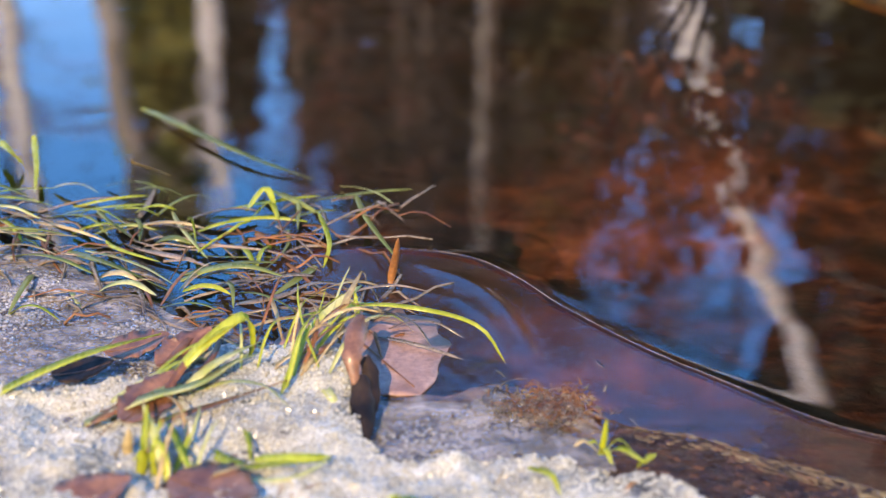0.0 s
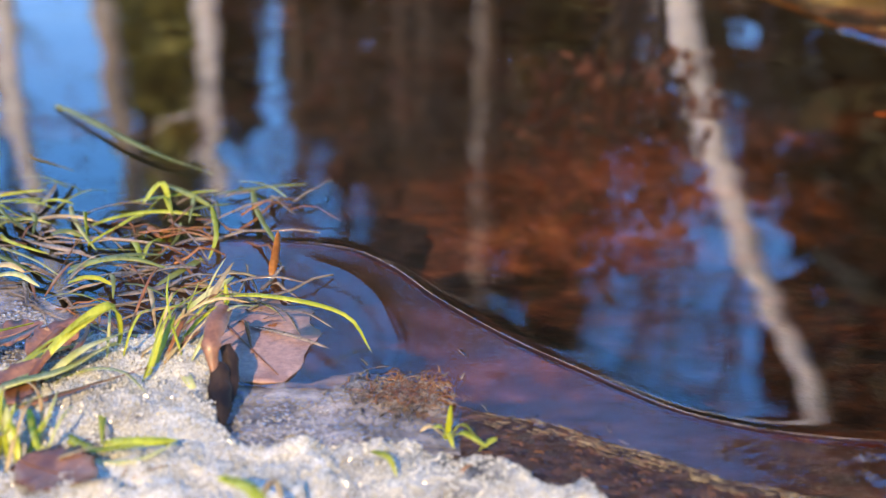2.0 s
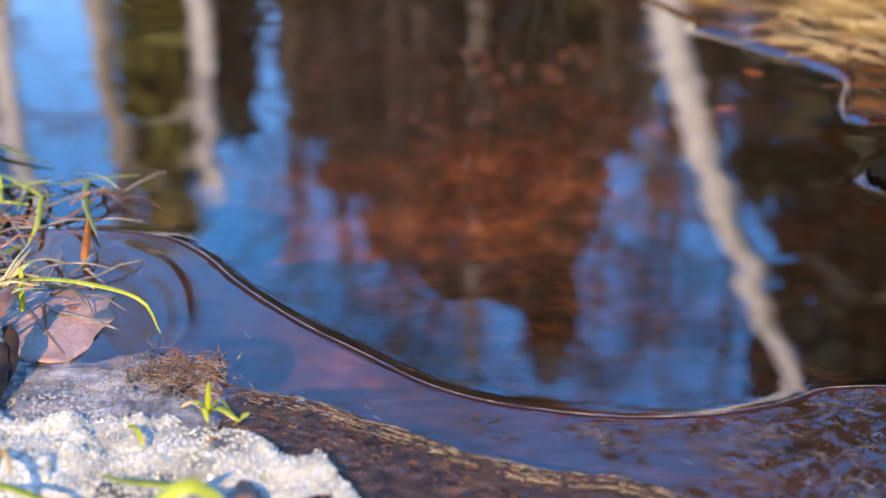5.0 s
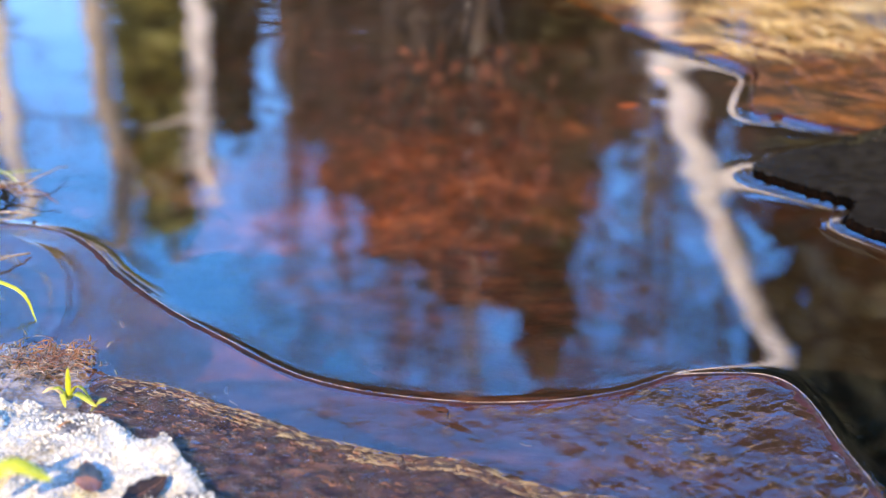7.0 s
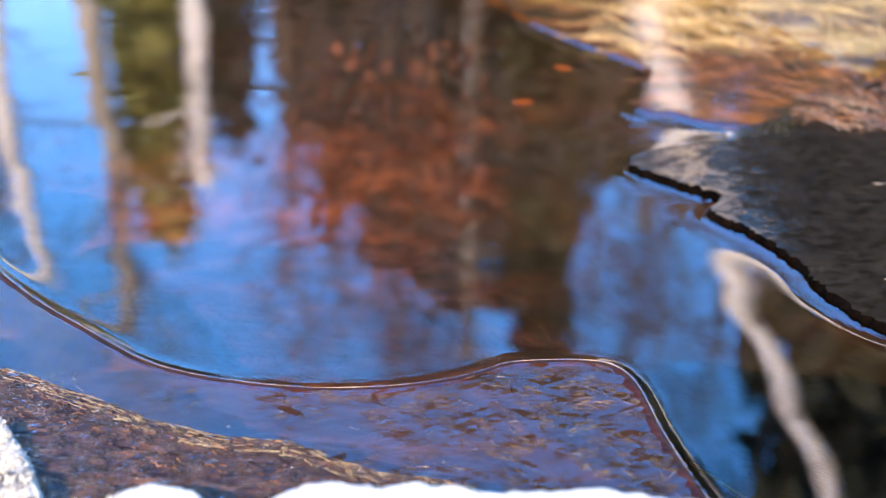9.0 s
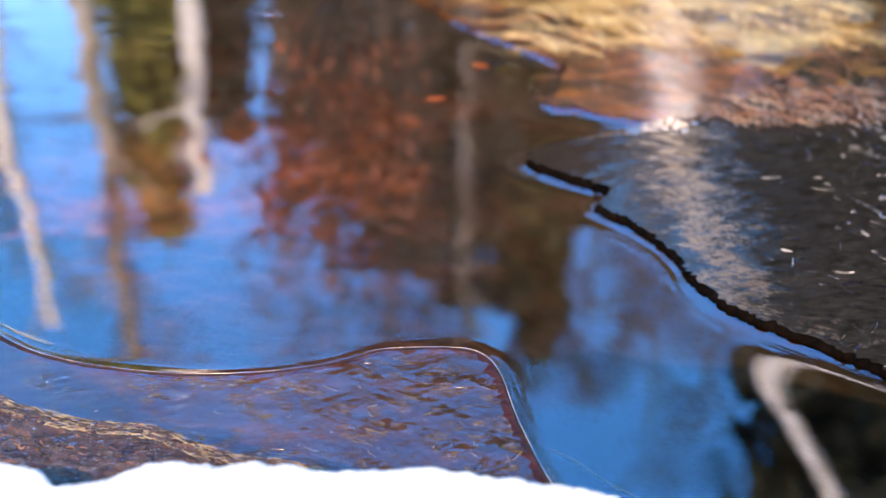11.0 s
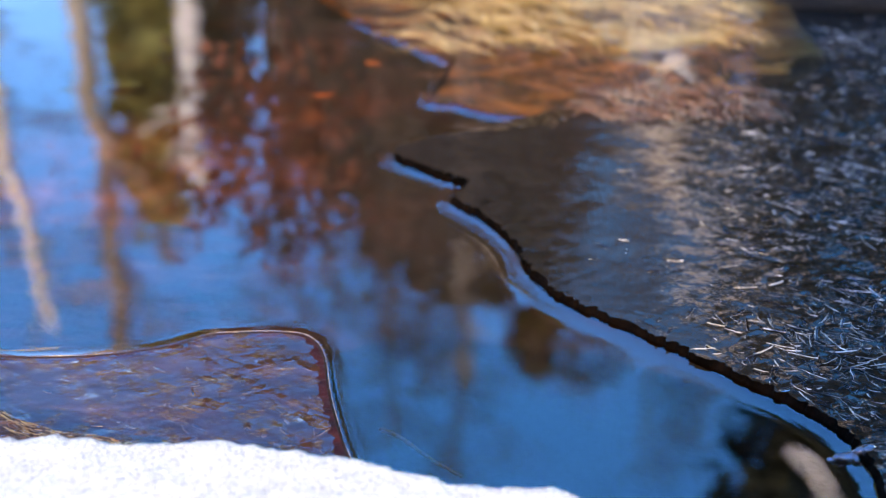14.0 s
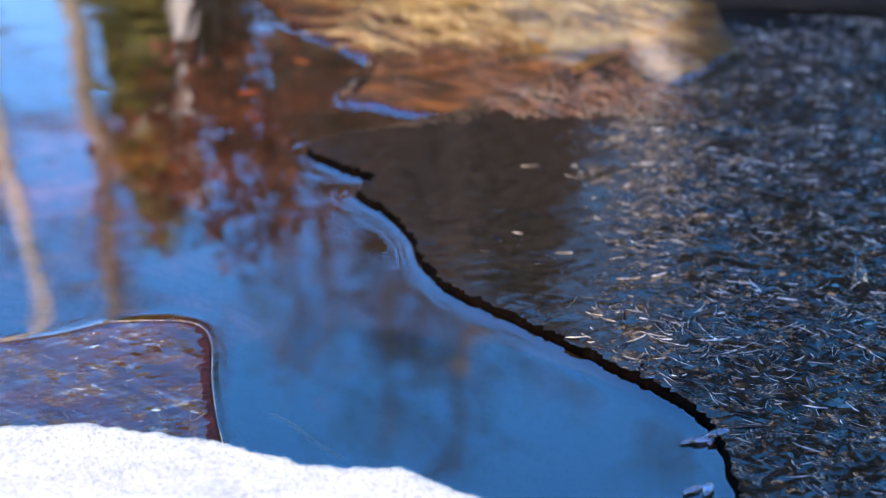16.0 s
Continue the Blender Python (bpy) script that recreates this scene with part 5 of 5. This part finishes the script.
def quads(verts, faces, centre, size, rng, n, spread, flat=0.6):
    for _ in range(n):
        c = np.array(centre) + rng.normal(0, 1, 3) * spread
        a = rng.normal(0, 1, 3)
        a /= np.linalg.norm(a) + 1e-9
        b = np.cross(a, rng.normal(0, 1, 3))
        b /= np.linalg.norm(b) + 1e-9
        s = size * rng.uniform(0.6, 1.3)
        k = len(verts)
        verts += [tuple(c - a * s), tuple(c + b * s * flat), tuple(c + a * s), tuple(c - b * s * flat)]
        faces.append((k, k + 1, k + 2, k + 3))


def broadleaf(name, base, points, r0, r1, mat, label, seed, limbs=9, low=0.35, reach=1.8, leaves=None, leaf_n=0, twigs=4, group="trees across the pond"):
    """A bare or half-bare tree: trunk along the points, limbs, twigs, and, where it keeps them, dry leaves."""
    rng = np.random.RandomState(seed)
    top = holder(name, base)
    pts = spline([(0, 0, 0), *[(x - base[0], y - base[1], z - base[2]) for x, y, z in points]], 22)
    pts[3:-1, :2] += rng.normal(0, r0 * 0.12, (18, 2))
    v, f = [], []
    tube(v, f, pts, np.linspace(r0, r1, 22) * (1 + 0.25 * np.exp(-np.linspace(0, 22, 22))), 10)
    part("trunk", joined("trunk", v, f, True), mat, top)
    tv, tf, lv, lf = [], [], [], []
    for k in range(limbs):
        u = low + (1 - low) * (k + rng.uniform(0, 0.8)) / limbs
        i = min(20, int(u * 21))
        path = limb_path(pts[i], rng.uniform(0, 6.28), rng.uniform(0.3, 0.9), reach * (1.15 - u * 0.7) * rng.uniform(0.7, 1.2), rng)
        rr = r0 * (1 - u) * 0.35 + r1 * 0.5 + 0.008
        v, f = [], []
        tube(v, f, path, np.linspace(rr, 0.006, 6), 6)
        part("limb", joined("limb", v, f, True), mat, top)
        for q in range(twigs):
            j = rng.randint(2, 6)
            tw = limb_path(path[j], rng.uniform(0, 6.28), rng.uniform(-0.2, 0.9), reach * rng.uniform(0.25, 0.5), rng, 4)
            tube(tv, tf, tw, np.linspace(0.012, 0.003, 4), 4)
            if leaves:
                for c in tw[1:]:
                    quads(lv, lf, c, 0.06, rng, leaf_n, 0.16)
    if tv:
        tagged(part("twigs", joined("twigs", tv, tf), M_TWIG, top), kind="stuff")
    if lv:
        tagged(part("crown", joined("crown", lv, lf), leaves, top), kind="stuff")
    return tagged(top, label, "tree", group)


def spruce(base, height, radius, mat, label, seed, low=0.12, group="trees across the pond", tiers=22, name="spruce_tree"):
    """A conifer: trunk, and a crown of drooping boughs made of many small sprays, uneven and with gaps."""
    rng = np.random.RandomState(seed)
    top = holder(name, base)
    v, f = [], []
    tube(v, f, [(rng.normal(0, 0.03), rng.normal(0, 0.03), height * u) for u in np.linspace(0, 1, 12)], np.linspace(height * 0.016, 0.02, 12), 8)
    part("trunk", joined("trunk", v, f, True), M_DARK_BARK, top)
    bv, bf, cv, cf = [], [], [], []
    for k in range(tiers):
        u = low + (1 - low) * (k + rng.uniform(-0.3, 0.3)) / tiers
        R = radius * (1 - u) ** 0.8 * rng.uniform(0.75, 1.15) + 0.12
        for q in range(7):
            if rng.rand() < 0.12:
                continue
            a = rng.uniform(0, 6.28)
            path = [(R * w * math.cos(a), R * w * math.sin(a), height * u + 0.12 * R * w - 0.45 * R * w * w) for w in np.linspace(0, 1, 5)]
            tube(bv, bf, path, np.linspace(0.03, 0.006, 5), 4)
            for w in np.linspace(0.2, 1, 6):
                c = (R * w * math.cos(a), R * w * math.sin(a), height * u + 0.12 * R * w - 0.45 * R * w * w - 0.05)
                quads(cv, cf, c, 0.27, rng, 5, 0.16 + 0.12 * w, 0.5)
    # near-black boughs: shade inside the crown, given as colour
    tagged(part("boughs", joined("boughs", bv, bf), M_NEAR_BLACK, top), kind="stuff")
    tagged(part("crown", joined("crown", cv, cf), mat, top), kind="stuff")
    return tagged(top, label, "tree", group)


broadleaf("birch_tree", (1.15, 10.0, 0.2), [(1.70, 10.0, 2.4), (2.07, 10.0, 3.55), (2.41, 10.0, 4.44), (2.82, 10.0, 5.26), (3.20, 10.0, 6.1), (3.74, 10.0, 7.0), (4.4, 10.0, 8.2)], 0.17, 0.06, M_BIRCH, "leaning white birch with bare twigs", 1, 6, 0.86, 1.5)
broadleaf("birch_tree", (-4.0, 23.0, 0.6), [(-4.0, 23, 3.5), (-3.98, 23, 6.3), (-4.05, 23, 8.8), (-4.0, 23, 10.0)], 0.30, 0.15, M_BIRCH, "tall straight white birch with bare limbs", 2, 7, 0.75, 2.2)
broadleaf("slender_tree", (-3.95, 16.0, 0.4), [(-4.0, 16, 3.0), (-3.98, 16, 4.3), (-3.94, 16, 5.6), (-3.82, 16, 6.4), (-3.90, 16, 7.6), (-3.84, 16, 9.0), (-3.7, 16, 10.5)], 0.19, 0.08, M_GREY_BARK, "slender grey-brown bare tree with a crooked trunk", 3, 15, 0.55, 1.9, M_RUSSET, 1, 9)
broadleaf("birch_tree", (0.9, 31.0, 0.6), [(1.0, 31, 6), (1.0, 31, 9.4), (0.85, 31, 14.3), (0.95, 31, 17.5), (1.0, 31, 18.8)], 0.26, 0.13, M_GREY_BARK, "tall thin grey birch among dark spruces", 4, 10, 0.8, 2.2)
broadleaf("birch_tree", (2.5, 30.0, 0.6), [(2.5, 30, 5), (2.55, 30, 8.3), (2.65, 30, 10.2), (2.7, 30, 12)], 0.30, 0.12, M_BIRCH, "pale birch at the edge of the wood", 5, 8, 0.7, 2.0)
broadleaf("slender_tree", (4.9, 30.0, 0.6), [(4.9, 30, 5), (4.85, 30, 9.1), (5.0, 30, 12), (5.1, 30, 14)], 0.26, 0.10, M_GREY_BARK, "grey bare tree at the edge of the wood", 6, 9, 0.6, 2.2)
broadleaf("birch_tree", (-6.5, 20.0, 0.5), [(-6.5, 20, 3), (-6.45, 20, 5.5), (-6.55, 20, 7.0), (-6.3, 20, 9.0), (-6.1, 20, 11)], 0.24, 0.10, M_BIRCH, "pale birch beside the pond", 7, 8, 0.6, 1.9)
broadleaf("oak_tree", (-0.6, 33.0, 0.6), [(-0.6, 33, 6), (-0.4, 33, 11), (-0.6, 33, 16)], 0.30, 0.10, M_DARK_BARK, "oak that keeps a few dry russet leaves", 8, 16, 0.35, 4.2, M_RUSSET, 3, 5)
broadleaf("oak_tree", (3.6, 36.0, 0.6), [(3.6, 36, 6), (3.4, 36, 11), (3.6, 36, 15.5)], 0.28, 0.10, M_DARK_BARK, "young oak with dry russet leaves", 9, 13, 0.4, 3.2, M_RUSSET, 7, 4)
broadleaf("oak_tree", (-2.7, 24.0, 0.5), [(-2.7, 24, 4), (-2.6, 24, 8), (-2.8, 24, 12.5)], 0.16, 0.05, M_DARK_BARK, "thin oak with sparse russet leaves", 10, 12, 0.5, 2.2, M_RUSSET, 3, 4)
for k, (x, y, h, r, m) in enumerate([(-5.25, 25.0, 11.2, 0.95, 1), (-5.6, 35, 12.5, 1.1, 0), (-3.5, 35, 13.0, 0.9, 0), (4.30, 12, 15.0, 0.85, 0), (-1.5, 37, 18.3, 1.8, 0), (-0.2, 38, 19.6, 2.2, 0), (1.9, 35, 18.8, 1.9, 0), (3.2, 38, 20.6, 2.2, 0), (5.0, 36, 14.0, 2.2, 0), (6.6, 33, 13.0, 2.2, 0), (8.6, 34, 15.0, 2.4, 0), (4.75, 11.0, 16.0, 1.35, 0), (5.6, 12.5, 18.0, 2.1, 0), (6.4, 16, 14.0, 2.2, 0), (-2.9, 40, 17.5, 1.7, 0), (-0.9, 36, 17.6, 2.0, 0), (0.8, 41, 22.3, 2.4, 0), (2.6, 42, 21.6, 2.5, 0), (4.3, 41, 19.4, 2.4, 0), (-6.0, 39, 15.0, 2.0, 0), (-13.5, 34, 12.0, 2.2, 0), (-16.5, 36, 14.0, 2.4, 0), (-6.9, 37, 11.0, 1.9, 0), (11.5, 33, 15.0, 2.5, 0), (14.5, 35, 16.0, 2.6, 0), (-20, 33, 15.0, 2.6, 0), (2.35, 25, 14.5, 0.6, 2)]):
    spruce((x, y, 0.45), h, r, (M_NEEDLES, M_OLIVE, M_DULL_OLIVE)[m], "narrow olive-green conifer in sunlight" if m else "dark green spruce in the wood across the pond", 100 + k)
for k, (x, y, h, lean) in enumerate([(3.6, 20, 13.0, 0.3), (5.2, 21, 14.0, -0.2), (-1.6, 19, 11.0, 0.3), (-3.0, 27, 15.5, 0.2), (0.2, 27, 17.0, -0.3), (-8.2, 24, 12.0, 0.2), (3.05, 24, 14.5, 0.2), (4.6, 25, 15.0, -0.3), (-0.7, 24, 14.0, 0.2), (-0.75, 22, 14.6, 0.2), (0.9, 22, 15.4, -0.2)]):
    broadleaf("bare_tree", (x, y, 0.5), [(x + lean * 0.3, y, h * 0.35), (x + lean * 0.6, y, h * 0.7), (x + lean, y, h)], 0.14, 0.03, M_DARK_BARK, "bare brown tree with fine twigs", 60 + k, 26 if k < 2 or k > 5 else 18, 0.4, 2.4, M_RUSSET if k in (2, 3, 6) else None, 1, 16 if k < 2 or k > 5 else 9)
def beech_sapling(base, stems, label, seed):
    """A small shrub with thin stems, side twigs and dry leaves that hang on over the winter."""
    rng = np.random.RandomState(seed)
    top = holder("beech_sapling", base)
    lv, lf, tv, tf = [], [], [], []
    for tip, bulge in stems:
        mid = (tip[0] * 0.45 + bulge, tip[1] * 0.5, tip[2] * 0.5)
        path = spline([(0, 0, 0), mid, tip], 14)
        v, f = [], []
        tube(v, f, path, np.linspace(0.0032, 0.0011, 14), 6)
        part("stem", joined("stem", v, f, True), M_NEAR_BLACK, top)
        for i in range(5, 14):
            for _ in range(3):
                tw = limb_path(path[i], rng.uniform(0, 6.28), rng.uniform(-0.1, 0.8), rng.uniform(0.03, 0.075), rng, 4)
                tube(tv, tf, tw, np.linspace(0.0016, 0.0006, 4), 4)
                for c in tw[1:]:
                    quads(lv, lf, c, 0.009, rng, 2, 0.010)
    tagged(part("twigs", joined("twigs", tv, tf), M_TWIG, top), kind="stuff")
    tagged(part("crown", joined("crown", lv, lf), M_RUSSET, top), kind="stuff")
    return tagged(top, label, "shrub")


beech_sapling((0.235, 1.145, 0.0), [((-0.02, 0.15, 0.40), -0.01), ((0.02, 0.17, 0.37), 0.02), ((-0.085, 0.16, 0.35), -0.03), ((-0.05, 0.12, 0.31), -0.02), ((0.025, 0.13, 0.30), 0.015)], "beech sapling with dry russet leaves at the edge of the pond", 300)
# behind the rail: the trunk that shades the right of the ice, and the wood that closes the place
broadleaf("shade_tree", (-0.03, -4.5, 0.2), [(-0.03, -4.5, 2.5), (-0.04, -4.5, 6), (-0.01, -4.6, 11)], 0.27, 0.16, M_DARK_BARK, "old dark tree standing behind on the snowy bank", 31, 8, 0.7, 2.5, group="trees on the near bank")
for k, (x, y, h, r) in enumerate([(-6.5, -9, 12, 2.0), (5.5, -8, 13, 2.1), (8.5, -5, 12, 2.0), (-10, -4, 13, 2.2), (12, 3, 13, 2.2), (-12, 4, 13, 2.2), (2.8, -14, 14, 2.2), (-5.5, -16, 14, 2.2)]):
    spruce((x, y, 0.1), h, r, M_NEEDLES, "dark spruce on the near bank", 140 + k, group="trees on the near bank")
